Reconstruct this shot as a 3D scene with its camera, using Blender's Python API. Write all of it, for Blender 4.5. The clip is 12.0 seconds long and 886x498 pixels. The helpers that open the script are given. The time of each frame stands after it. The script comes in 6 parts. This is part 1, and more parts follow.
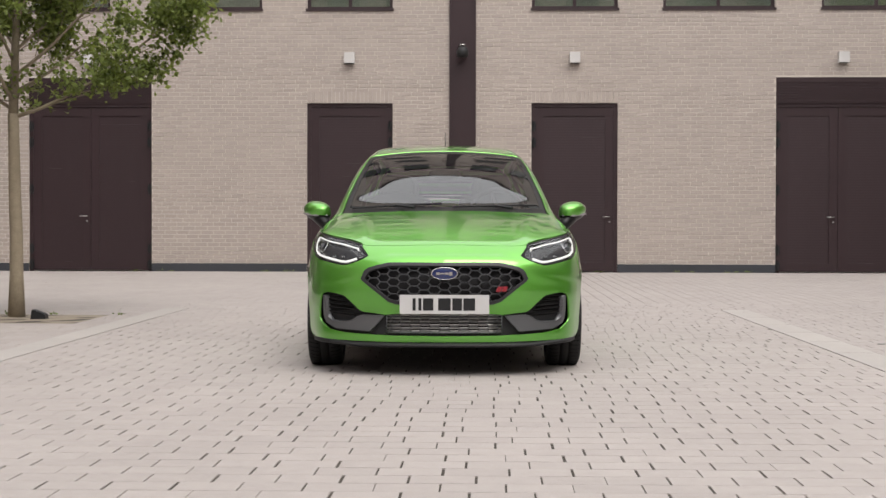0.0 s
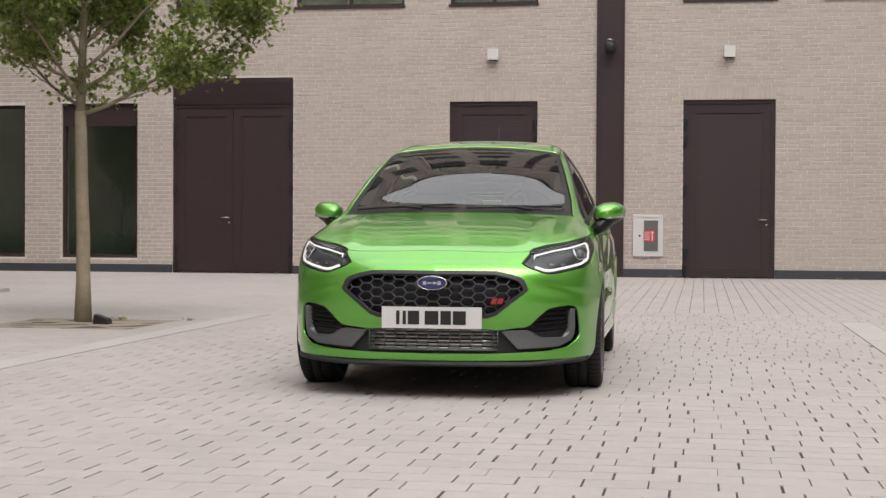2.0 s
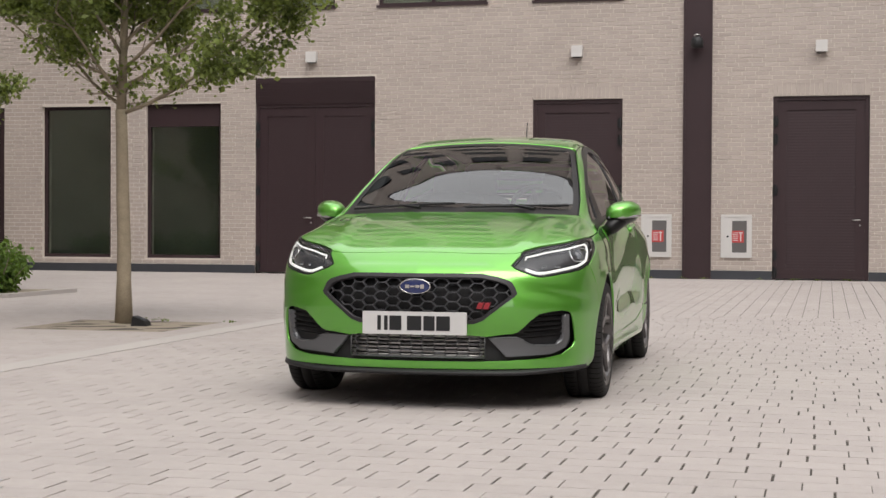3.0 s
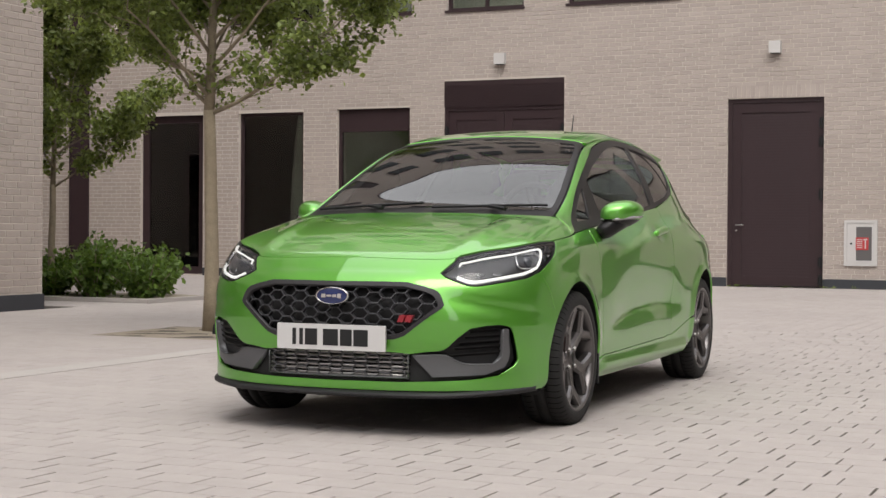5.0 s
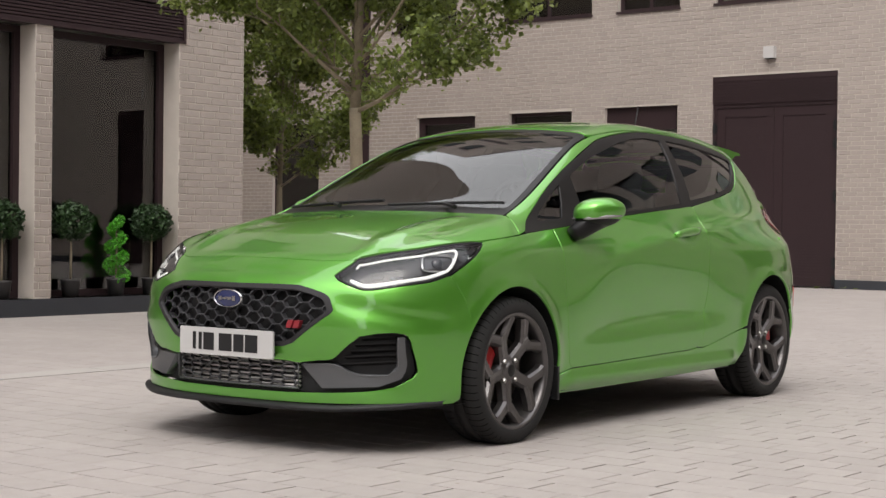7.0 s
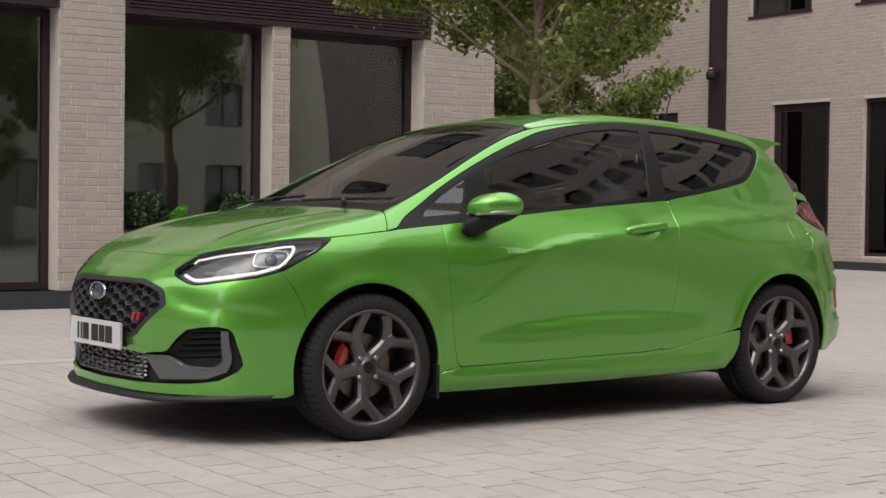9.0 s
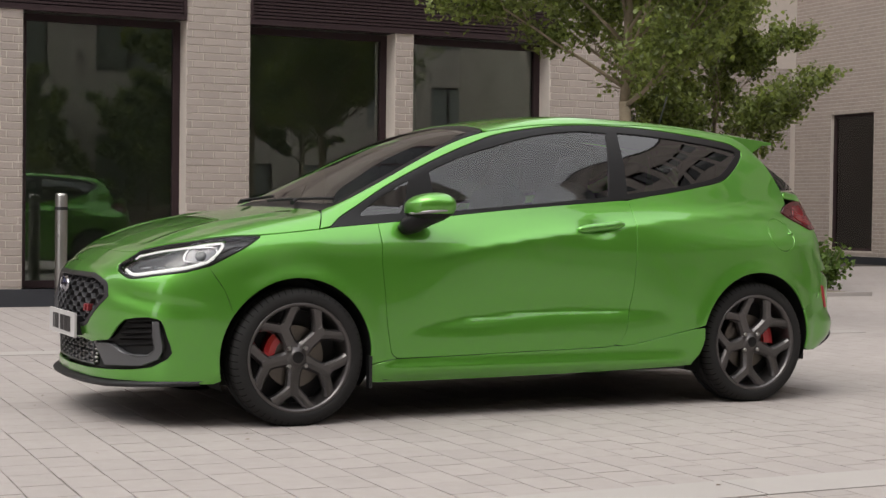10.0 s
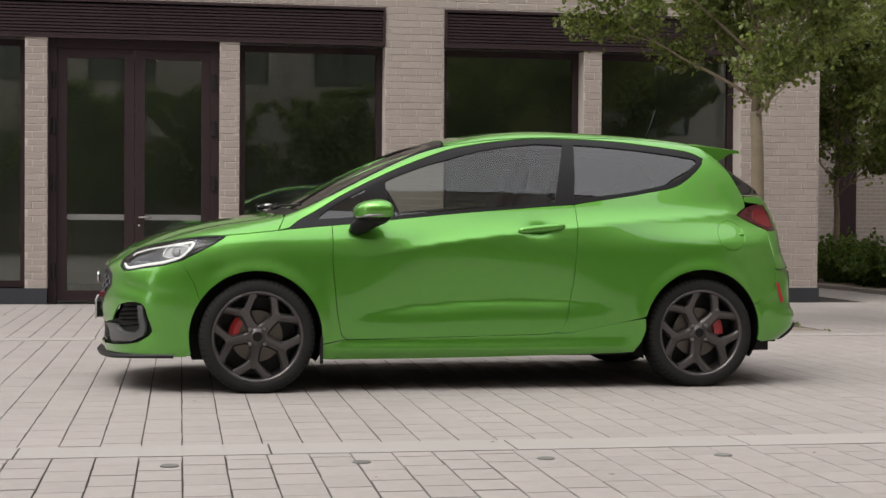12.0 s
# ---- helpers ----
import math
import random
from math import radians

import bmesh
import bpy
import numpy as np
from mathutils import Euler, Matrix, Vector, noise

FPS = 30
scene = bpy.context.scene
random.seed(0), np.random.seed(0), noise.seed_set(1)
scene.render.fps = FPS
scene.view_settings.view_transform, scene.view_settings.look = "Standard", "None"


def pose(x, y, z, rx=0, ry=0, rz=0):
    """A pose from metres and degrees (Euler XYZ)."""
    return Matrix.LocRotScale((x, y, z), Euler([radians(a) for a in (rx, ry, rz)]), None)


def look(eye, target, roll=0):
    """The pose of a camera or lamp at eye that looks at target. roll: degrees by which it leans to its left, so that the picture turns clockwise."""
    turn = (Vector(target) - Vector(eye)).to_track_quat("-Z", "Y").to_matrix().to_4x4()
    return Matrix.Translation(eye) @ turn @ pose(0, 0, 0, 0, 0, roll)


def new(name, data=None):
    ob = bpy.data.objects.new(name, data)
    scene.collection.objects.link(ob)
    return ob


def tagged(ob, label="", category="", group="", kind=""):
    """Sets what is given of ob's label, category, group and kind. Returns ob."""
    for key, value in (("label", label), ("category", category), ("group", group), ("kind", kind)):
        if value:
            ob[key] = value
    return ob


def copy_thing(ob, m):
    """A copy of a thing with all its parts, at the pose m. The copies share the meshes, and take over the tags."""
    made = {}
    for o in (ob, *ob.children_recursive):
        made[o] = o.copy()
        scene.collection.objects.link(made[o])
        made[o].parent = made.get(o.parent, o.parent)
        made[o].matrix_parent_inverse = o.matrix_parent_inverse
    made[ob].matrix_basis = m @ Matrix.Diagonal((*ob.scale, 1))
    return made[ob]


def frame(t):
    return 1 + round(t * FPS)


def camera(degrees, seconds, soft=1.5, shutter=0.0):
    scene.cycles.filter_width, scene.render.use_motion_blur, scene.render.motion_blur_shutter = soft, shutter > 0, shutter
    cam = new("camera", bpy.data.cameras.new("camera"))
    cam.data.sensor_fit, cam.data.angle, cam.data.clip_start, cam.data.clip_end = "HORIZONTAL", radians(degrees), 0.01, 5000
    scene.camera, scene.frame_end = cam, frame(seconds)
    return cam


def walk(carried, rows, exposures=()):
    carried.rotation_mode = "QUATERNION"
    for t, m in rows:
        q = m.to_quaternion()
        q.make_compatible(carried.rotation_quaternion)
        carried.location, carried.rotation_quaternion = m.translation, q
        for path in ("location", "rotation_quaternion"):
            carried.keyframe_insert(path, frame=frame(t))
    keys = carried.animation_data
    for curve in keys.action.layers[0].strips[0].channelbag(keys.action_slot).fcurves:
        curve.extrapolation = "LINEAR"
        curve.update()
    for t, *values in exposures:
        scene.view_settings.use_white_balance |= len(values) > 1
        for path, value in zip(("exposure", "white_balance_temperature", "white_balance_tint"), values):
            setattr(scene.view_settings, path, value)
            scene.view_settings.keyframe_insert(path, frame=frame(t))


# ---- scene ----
cam = camera(32.0, 12.0)

PATH = [
    (0, (0.264, -9.79, 0.893), (0.204, -7.791, 0.86), 0.1),
    (0.5, (0.517, -9.55, 0.9), (0.4, -7.554, 0.868), 0.2),
    (1, (0.789, -9.266, 0.901), (0.607, -7.274, 0.871), 0.3),
    (1.5, (1.074, -8.978, 0.901), (0.822, -6.994, 0.871), 0.3),
    (2, (1.376, -8.667, 0.901), (1.045, -6.695, 0.87), 0.3),
    (2.5, (1.665, -8.397, 0.9), (1.258, -6.439, 0.868), 0.2),
    (3, (1.954, -8.088, 0.901), (1.47, -6.147, 0.87), 0.3),
    (5, (3.183, -6.699, 0.883), (2.359, -4.877, 0.86), 0.4),
    (5.5, (3.512, -6.326, 0.878), (2.572, -4.56, 0.856), 0.4),
    (6, (3.855, -5.954, 0.875), (2.807, -4.251, 0.854), 0.4),
    (6.5, (4.18, -5.612, 0.878), (3.041, -3.968, 0.856), 0.5),
    (7, (4.553, -5.223, 0.89), (3.32, -3.649, 0.865), 0.7),
    (7.5, (4.944, -4.766, 0.879), (3.599, -3.287, 0.856), 0.5),
    (9.5, (6.772, -2.783, 0.967), (5.031, -1.8, 0.915), 0.8),
    (10, (7.275, -2.224, 0.956), (5.458, -1.391, 0.908), 0.7),
    (10.5, (7.782, -1.663, 0.955), (5.903, -0.98, 0.91), 0.5),
    (11, (8.258, -1.151, 0.955), (6.335, -0.602, 0.913), 0.4),
    (11.5, (8.732, -0.678, 0.951), (6.779, -0.252, 0.91), 0.4),
    (12, (9.102, -0.362, 0.945), (7.131, -0.027, 0.905), 0.4),
]
walk(cam, [(t, look(eye, target, roll)) for t, eye, target, roll in PATH],
     exposures=[(0, 0.86), (6, 0.83), (12, 0.67)])

# ---- sky, sun, exposure ----
world = bpy.data.worlds.new("world")
scene.world = world
world.use_nodes = True
wt = world.node_tree
sky = wt.nodes.new("ShaderNodeTexSky")
sky.sky_type = "NISHITA"
sky.sun_disc = False
sky.sun_elevation = radians(58)
sky.sun_rotation = radians(150)
sky.dust_density = 6.0
sky.air_density = 1.0
cloud = wt.nodes.new("ShaderNodeMix")
cloud.data_type = "RGBA"
cloud.inputs[0].default_value = 0.86
cloud.inputs[7].default_value = (8.6, 8.5, 8.6, 1)
wt.links.new(sky.outputs[0], cloud.inputs[6])
back = wt.nodes["Background"]
back.inputs[1].default_value = 0.15
wt.links.new(cloud.outputs[2], back.inputs[0])
sun = new("sun", bpy.data.lights.new("sun", "SUN"))
sun.data.energy = 0.9
sun.data.angle = radians(35)
sun.data.color = (1.0, 0.97, 0.93)
sun.matrix_world = look((4, -7, 14), (0, 1, 0))



# ---- materials ----
def mat(name, base, rough=0.6, metal=0.0, vary=0.0, scale=8.0, grain=0.0, grain_scale=180.0, bump=0.0, stain=0.0,
        stain_scale=0.7, island=0.0, obj=0.0, coat=0.0, coat_rough=0.03, spec=0.5):
    """A procedural surface: base colour, blotches at two scales, fine relief, and a shift of tone from piece to piece."""
    m = bpy.data.materials.new(name)
    m.use_nodes = True
    nt = m.node_tree
    b = nt.nodes["Principled BSDF"]
    b.inputs["Roughness"].default_value = rough
    b.inputs["Metallic"].default_value = metal
    b.inputs["Specular IOR Level"].default_value = spec
    b.inputs["Coat Weight"].default_value = coat
    b.inputs["Coat Roughness"].default_value = coat_rough
    b.inputs["Base Color"].default_value = (*base, 1)
    tc = nt.nodes.new("ShaderNodeTexCoord")
    terms = []

    def noise_tex(sc, detail):
        n = nt.nodes.new("ShaderNodeTexNoise")
        n.inputs["Scale"].default_value = sc
        n.inputs["Detail"].default_value = detail
        nt.links.new(tc.outputs["Object"], n.inputs["Vector"])
        return n.outputs["Fac"]

    fine = noise_tex(grain_scale, 3) if grain or bump else None
    if vary:
        terms.append((noise_tex(scale, 4), vary))
    if stain:
        terms.append((noise_tex(stain_scale, 5), stain))
    if grain:
        terms.append((fine, grain))
    if island:
        g = nt.nodes.new("ShaderNodeNewGeometry")
        terms.append((g.outputs["Random Per Island"], island))
    if obj:
        o = nt.nodes.new("ShaderNodeObjectInfo")
        terms.append((o.outputs["Random"], obj))
    if terms:
        total = None
        for out, amount in terms:
            k = nt.nodes.new("ShaderNodeMath")
            k.operation = "MULTIPLY_ADD"
            nt.links.new(out, k.inputs[0])
            k.inputs[1].default_value = 2 * amount
            k.inputs[2].default_value = -amount
            if total is not None:
                a = nt.nodes.new("ShaderNodeMath")
                a.operation = "ADD"
                nt.links.new(total, a.inputs[0])
                nt.links.new(k.outputs[0], a.inputs[1])
                total = a.outputs[0]
            else:
                total = k.outputs[0]
        one = nt.nodes.new("ShaderNodeMath")
        one.operation = "ADD"
        one.inputs[1].default_value = 1.0
        nt.links.new(total, one.inputs[0])
        s = nt.nodes.new("ShaderNodeVectorMath")
        s.operation = "SCALE"
        s.inputs[0].default_value = base
        nt.links.new(one.outputs[0], s.inputs["Scale"])
        nt.links.new(s.outputs[0], b.inputs["Base Color"])
    if bump:
        bp = nt.nodes.new("ShaderNodeBump")
        bp.inputs["Strength"].default_value = bump
        bp.inputs["Distance"].default_value = 0.004
        nt.links.new(fine, bp.inputs["Height"])
        nt.links.new(bp.outputs[0], b.inputs["Normal"])
    return m


def glass(name, tint, rough=0.0, ior=1.5):
    m = bpy.data.materials.new(name)
    m.use_nodes = True
    nt = m.node_tree
    nt.nodes.remove(nt.nodes["Principled BSDF"])
    t = nt.nodes.new("ShaderNodeBsdfTransparent")
    t.inputs[0].default_value = (*tint, 1)
    g = nt.nodes.new("ShaderNodeBsdfGlossy")
    g.inputs["Roughness"].default_value = rough
    f = nt.nodes.new("ShaderNodeFresnel")
    f.inputs["IOR"].default_value = ior
    x = nt.nodes.new("ShaderNodeMixShader")
    nt.links.new(f.outputs[0], x.inputs[0])
    nt.links.new(t.outputs[0], x.inputs[1])
    nt.links.new(g.outputs[0], x.inputs[2])
    nt.links.new(x.outputs[0], nt.nodes["Material Output"].inputs[0])
    return m


M_BRICK = mat("brick_light", (0.362, 0.313, 0.281), 0.85, vary=0.06, scale=5, grain=0.10, grain_scale=260, bump=0.5, stain=0.07, stain_scale=0.5, island=0.055)
M_BRICK_ONE = mat("brick_piece", (0.362, 0.313, 0.281), 0.85, vary=0.06, scale=5, grain=0.10, grain_scale=260, bump=0.5, stain=0.07, stain_scale=0.5, obj=0.055)
M_MORTAR = mat("mortar", (0.52, 0.465, 0.415), 0.9, vary=0.08, grain=0.1, bump=0.4, stain=0.08)
M_BROWN = mat("brown_coated_metal", (0.03248, 0.01856, 0.02088), 0.5, vary=0.12, scale=3, grain=0.05, bump=0.05, stain=0.15, spec=0.3)
M_SLATE = mat("slate_plinth", (0.029, 0.03132, 0.03828), 0.6, vary=0.15, scale=6, grain=0.15, bump=0.3, stain=0.2)
M_PAVER = mat("stone_paver", (0.327, 0.297, 0.279), 0.8, vary=0.10, scale=13, grain=0.17, grain_scale=260, bump=0.4, stain=0.12, stain_scale=0.55, island=0.04)
M_PAVER_ONE = mat("stone_paver_piece", (0.327, 0.297, 0.279), 0.8, vary=0.10, scale=13, grain=0.17, grain_scale=260, bump=0.4, stain=0.12, stain_scale=0.55, obj=0.04)
M_JOINT = mat("joint_sand", (0.045, 0.0372, 0.03), 0.95, vary=0.3, scale=4, grain=0.3, bump=0.5)
M_STRIP = mat("pale_concrete", (0.352, 0.327, 0.308), 0.75, vary=0.05, scale=5, grain=0.08, bump=0.25, stain=0.08, obj=0.03)
M_GROUND = mat("far_paving", (0.276, 0.252, 0.231), 0.85, vary=0.08, grain=0.1, bump=0.3, stain=0.1)
M_EARTH = mat("earth", (0.235, 0.20, 0.155), 0.95, vary=0.25, scale=20, grain=0.3, grain_scale=120, bump=0.9)
M_BARK = mat("bark", (0.25, 0.205, 0.145), 0.9, vary=0.25, scale=14, grain=0.25, grain_scale=90, bump=0.8)
M_LEAF = mat("leaf", (0.142, 0.180, 0.050), 0.5, island=0.45, stain=0.25, stain_scale=1.2)
M_LEAF_SHRUB = mat("shrub_leaf", (0.085, 0.145, 0.026), 0.5, island=0.4, stain=0.3, stain_scale=1.5)
M_LEAF_TOPIARY = mat("topiary_leaf", (0.0198, 0.0495, 0.01188), 0.5, island=0.4)
M_LEAF_SPIRAL = mat("spiral_leaf", (0.075, 0.34, 0.015), 0.5, island=0.35)
for leaf_mat in (M_LEAF, M_LEAF_SHRUB):
    nt_ = leaf_mat.node_tree
    pb = nt_.nodes["Principled BSDF"]
    tl = nt_.nodes.new("ShaderNodeBsdfTranslucent")
    mx = nt_.nodes.new("ShaderNodeMixShader")
    mx.inputs[0].default_value = 0.4
    gain = nt_.nodes.new("ShaderNodeMix")
    gain.data_type = "RGBA"
    gain.blend_type = "MULTIPLY"
    gain.inputs[0].default_value = 1.0
    gain.inputs[7].default_value = (1.7, 1.65, 1.0, 1)
    nt_.links.new(pb.inputs["Base Color"].links[0].from_socket, gain.inputs[6])
    nt_.links.new(gain.outputs[2], tl.inputs[0])
    nt_.links.new(pb.outputs[0], mx.inputs[1])
    nt_.links.new(tl.outputs[0], mx.inputs[2])
    nt_.links.new(mx.outputs[0], nt_.nodes["Material Output"].inputs[0])
M_WHITE = mat("white_coated", (0.5148, 0.5016, 0.4884), 0.45, vary=0.03, grain=0.02)
M_STEEL = mat("brushed_steel", (0.385, 0.378, 0.364), 0.32, 1.0, vary=0.08, grain=0.08)
M_BLACK = mat("black_plastic", (0.014, 0.014, 0.015), 0.5, vary=0.1, grain=0.1, bump=0.08, spec=0.3)
M_RED = mat("red_sign", (0.41, 0.03, 0.033), 0.5, vary=0.05)
M_PANE = glass("window_glass", (0.75, 0.82, 0.76), 0.0, 2.0)
M_ROOM = mat("dim_room", (0.50, 0.50, 0.465), 0.9, vary=0.4, scale=0.8, stain=0.3)
M_TERRA = mat("dark_pot", (0.035, 0.033, 0.034), 0.6, vary=0.1)


# ---- small tools ----
def box(bm, x0, x1, y0, y1, z0, z1):
    x0, x1 = min(x0, x1), max(x0, x1)
    y0, y1 = min(y0, y1), max(y0, y1)
    v = [bm.verts.new(p) for p in ((x0, y0, z0), (x1, y0, z0), (x1, y1, z0), (x0, y1, z0),
                                   (x0, y0, z1), (x1, y0, z1), (x1, y1, z1), (x0, y1, z1))]
    for q in ((3, 2, 1, 0), (4, 5, 6, 7), (0, 1, 5, 4), (1, 2, 6, 5), (2, 3, 7, 6), (3, 0, 4, 7)):
        bm.faces.new([v[i] for i in q])


def tube(bm, pts, radii, n=8, caps=True):
    """A round tube through points, with a radius at each."""
    rings = []
    for i, p in enumerate(pts):
        d = (Vector(pts[min(i + 1, len(pts) - 1)]) - Vector(pts[max(i - 1, 0)])).normalized()
        a = d.orthogonal().normalized() if i == 0 else (a - d * a.dot(d)).normalized()
        b = d.cross(a)
        rings.append([bm.verts.new(Vector(p) + (a * math.cos(2 * math.pi * k / n) + b * math.sin(2 * math.pi * k / n)) * radii[i]) for k in range(n)])
    for r, s in zip(rings, rings[1:]):
        for k in range(n):
            bm.faces.new((r[k], r[(k + 1) % n], s[(k + 1) % n], s[k]))
    if caps:
        bm.faces.new(rings[0][::-1])
        bm.faces.new(rings[-1])


def lathe(bm, profile, n=24, axis="z", centre=(0, 0, 0)):
    """A turned form: profile of (radius, height) about an axis."""
    rings = []
    for r, h in profile:
        ring = []
        for k in range(n):
            c, s = math.cos(2 * math.pi * k / n) * r, math.sin(2 * math.pi * k / n) * r
            p = (c, s, h) if axis == "z" else (h, c, s)
            ring.append(bm.verts.new(Vector(p) + Vector(centre)))
        rings.append(ring)
    for a, b in zip(rings, rings[1:]):
        for k in range(n):
            bm.faces.new((a[k], a[(k + 1) % n], b[(k + 1) % n], b[k]))
    return rings


def mesh_of(name, bm, material, smooth=False):
    me = bpy.data.meshes.new(name)
    bm.to_mesh(me)
    bm.free()
    me.materials.append(material)
    if smooth:
        me.shade_smooth()
    return me


def part(name, bm, material, parent=None, label="", smooth=False):
    ob = new(name, mesh_of(name, bm, material, smooth))
    ob.parent = parent
    return tagged(ob, label)


def empty(name, m=None):
    ob = new(name)
    ob.empty_display_size = 0.1
    if m is not None:
        ob.matrix_world = m
    return ob


def quads_mesh(name, verts, faces, material):
    me = bpy.data.meshes.new(name)
    me.from_pydata(verts, [], faces)
    me.materials.append(material)
    return me


class Wall:
    """A straight wall: u runs along it, d stands out of its face towards the square."""

    def __init__(self, axis, plane, out):
        self.axis, self.plane, self.out = axis, plane, out

    def box(self, bm, u0, u1, d0, d1, z0, z1):
        a, b = self.plane + self.out * d0, self.plane + self.out * d1
        if self.axis == "x":
            box(bm, u0, u1, a, b, z0, z1)
        else:
            box(bm, a, b, u0, u1, z0, z1)

    def point(self, u, d, z):
        q = self.plane + self.out * d
        return (u, q, z) if self.axis == "x" else (q, u, z)

    def solid(self, name, u0, u1, z0, z1, holes, thick, material):
        """The wall's body with its openings going right through."""
        us = sorted({u0, u1, *(h[0] for h in holes), *(h[1] for h in holes)})
        zs = sorted({z0, z1, *(h[2] for h in holes), *(h[3] for h in holes)})
        us = [u for u in us if u0 <= u <= u1]
        zs = [z for z in zs if z0 <= z <= z1]
        full = {(i, j): not any(h[0] <= (us[i] + us[i + 1]) / 2 <= h[1] and h[2] <= (zs[j] + zs[j + 1]) / 2 <= h[3] for h in holes)
                for i in range(len(us) - 1) for j in range(len(zs) - 1)}
        bm = bmesh.new()
        for (i, j), on in full.items():
            if not on:
                continue
            a, b, c, d = us[i], us[i + 1], zs[j], zs[j + 1]
            quads = [((a, 0, c), (b, 0, c), (b, 0, d), (a, 0, d)), ((a, -thick, c), (a, -thick, d), (b, -thick, d), (b, -thick, c))]
            for di, dj, q in ((-1, 0, ((a, 0, c), (a, 0, d), (a, -thick, d), (a, -thick, c))), (1, 0, ((b, 0, c), (b, -thick, c), (b, -thick, d), (b, 0, d))),
                              (0, -1, ((a, 0, c), (a, -thick, c), (b, -thick, c), (b, 0, c))), (0, 1, ((a, 0, d), (b, 0, d), (b, -thick, d), (a, -thick, d)))):
                if not full.get((i + di, j + dj), False):
                    quads.append(q)
            for q in quads:
                bm.faces.new([bm.verts.new(self.point(*p)) for p in q])
        bmesh.ops.remove_doubles(bm, verts=bm.verts, dist=0.0005)
        bmesh.ops.recalc_face_normals(bm, faces=bm.faces)
        return tagged(part(name, bm, material), kind="structure")

    def bricks(self, parent, u0, u1, z0, z1, holes, pieces=(), soldiers=()):
        """Bricks proud of the mortar; those inside a stretch of pieces become objects of their own."""
        rng = random.Random(5)
        verts, faces, own = [], [], []
        depth = 0.005

        def brick(a, b, c, d):
            mid = ((a + b) / 2, (c + d) / 2)
            if any(p[0] < mid[0] < p[1] and p[2] < mid[1] < p[3] for p in pieces):
                own.append((a, b, c, d))
                return
            e = depth + rng.uniform(-0.0015, 0.0015)
            k = 0.003
            pts = [(a, 0, c), (b, 0, c), (b, 0, d), (a, 0, d), (a + k, e, c + k), (b - k, e, c + k), (b - k, e, d - k), (a + k, e, d - k)]
            o = len(verts)
            verts.extend(self.point(*p) for p in pts)
            fs = [(4, 5, 6, 7), (0, 1, 5, 4), (1, 2, 6, 5), (2, 3, 7, 6), (3, 0, 4, 7)]
            if (self.axis == "x") != (self.out < 0):
                fs = [f[::-1] for f in fs]
            faces.extend(tuple(i + o for i in f) for f in fs)

        row, z = 0, z0
        while z + 0.066 <= z1:
            cuts = sorted((h[0], h[1]) for h in list(holes) + list(soldiers) if h[2] < z + 0.055 and h[3] > z + 0.012)
            spans, s = [], u0
            for a, b in cuts:
                if a > s:
                    spans.append((s, a))
                s = max(s, b)
            if s < u1:
                spans.append((s, u1))
            off = (row % 2) * 0.1125 + rng.choice((0, 0, 0.06))
            for a, b in spans:
                u = math.floor((a - off) / 0.225) * 0.225 + off
                while u < b:
                    p, q = max(u + 0.005, a + 0.002), min(u + 0.220, b - 0.002)
                    if q - p > 0.025:
                        brick(p, q, z + 0.005, z + 0.070)
                    u += 0.225
            z += 0.075
            row += 1
        for a, b, c, d in soldiers:
            n = round((b - a) / 0.075)
            for i in range(n):
                u = a + (b - a) * i / n
                brick(u + 0.003, u + (b - a) / n - 0.003, c + 0.004, d - 0.004)
        ob = new("brickwork", quads_mesh("brickwork", verts, faces, M_BRICK))
        ob.parent = parent
        tagged(ob, "pale buff bricks in running bond", kind="stuff")
        shared = {}
        for a, b, c, d in own:
            key = (round(b - a, 3), round(d - c, 3))
            if key not in shared:
                w, h, k = (b - a) / 2, (d - c) / 2, 0.003
                bm = bmesh.new()
                zero = Wall(self.axis, 0.0, self.out)
                v = [bm.verts.new(zero.point(*p)) for p in ((-w, 0, -h), (w, 0, -h), (w, 0, h), (-w, 0, h),
                                                            (k - w, depth, k - h), (w - k, depth, k - h), (w - k, depth, h - k), (k - w, depth, h - k))]
                for f in ((4, 5, 6, 7), (0, 1, 5, 4), (1, 2, 6, 5), (2, 3, 7, 6), (3, 0, 4, 7)):
                    bm.faces.new([v[i] for i in f])
                bmesh.ops.recalc_face_normals(bm, faces=bm.faces)
                shared[key] = mesh_of("brick", bm, M_BRICK_ONE)
            ob = new("brick", shared[key])
            ob.parent = parent
            ob.location = self.point((a + b) / 2, rng.uniform(-0.001, 0.0015), (c + d) / 2)

# ---- the ground ----
BLOCK_FACES = [(8, 9, 10, 11)] + [(i + j, i + (j + 1) % 4, i + 4 + (j + 1) % 4, i + 4 + j) for i in (0, 4) for j in range(4)]


def block(x0, x1, y0, y1, low, t, k):
    """The corners of a stone block with a bevelled upper edge."""
    return [(x0, y0, low), (x1, y0, low), (x1, y1, low), (x0, y1, low), (x0, y0, t - k), (x1, y0, t - k), (x1, y1, t - k), (x0, y1, t - k),
            (x0 + k, y0 + k, t), (x1 - k, y0 + k, t), (x1 - k, y1 - k, t), (x0 + k, y1 - k, t)]


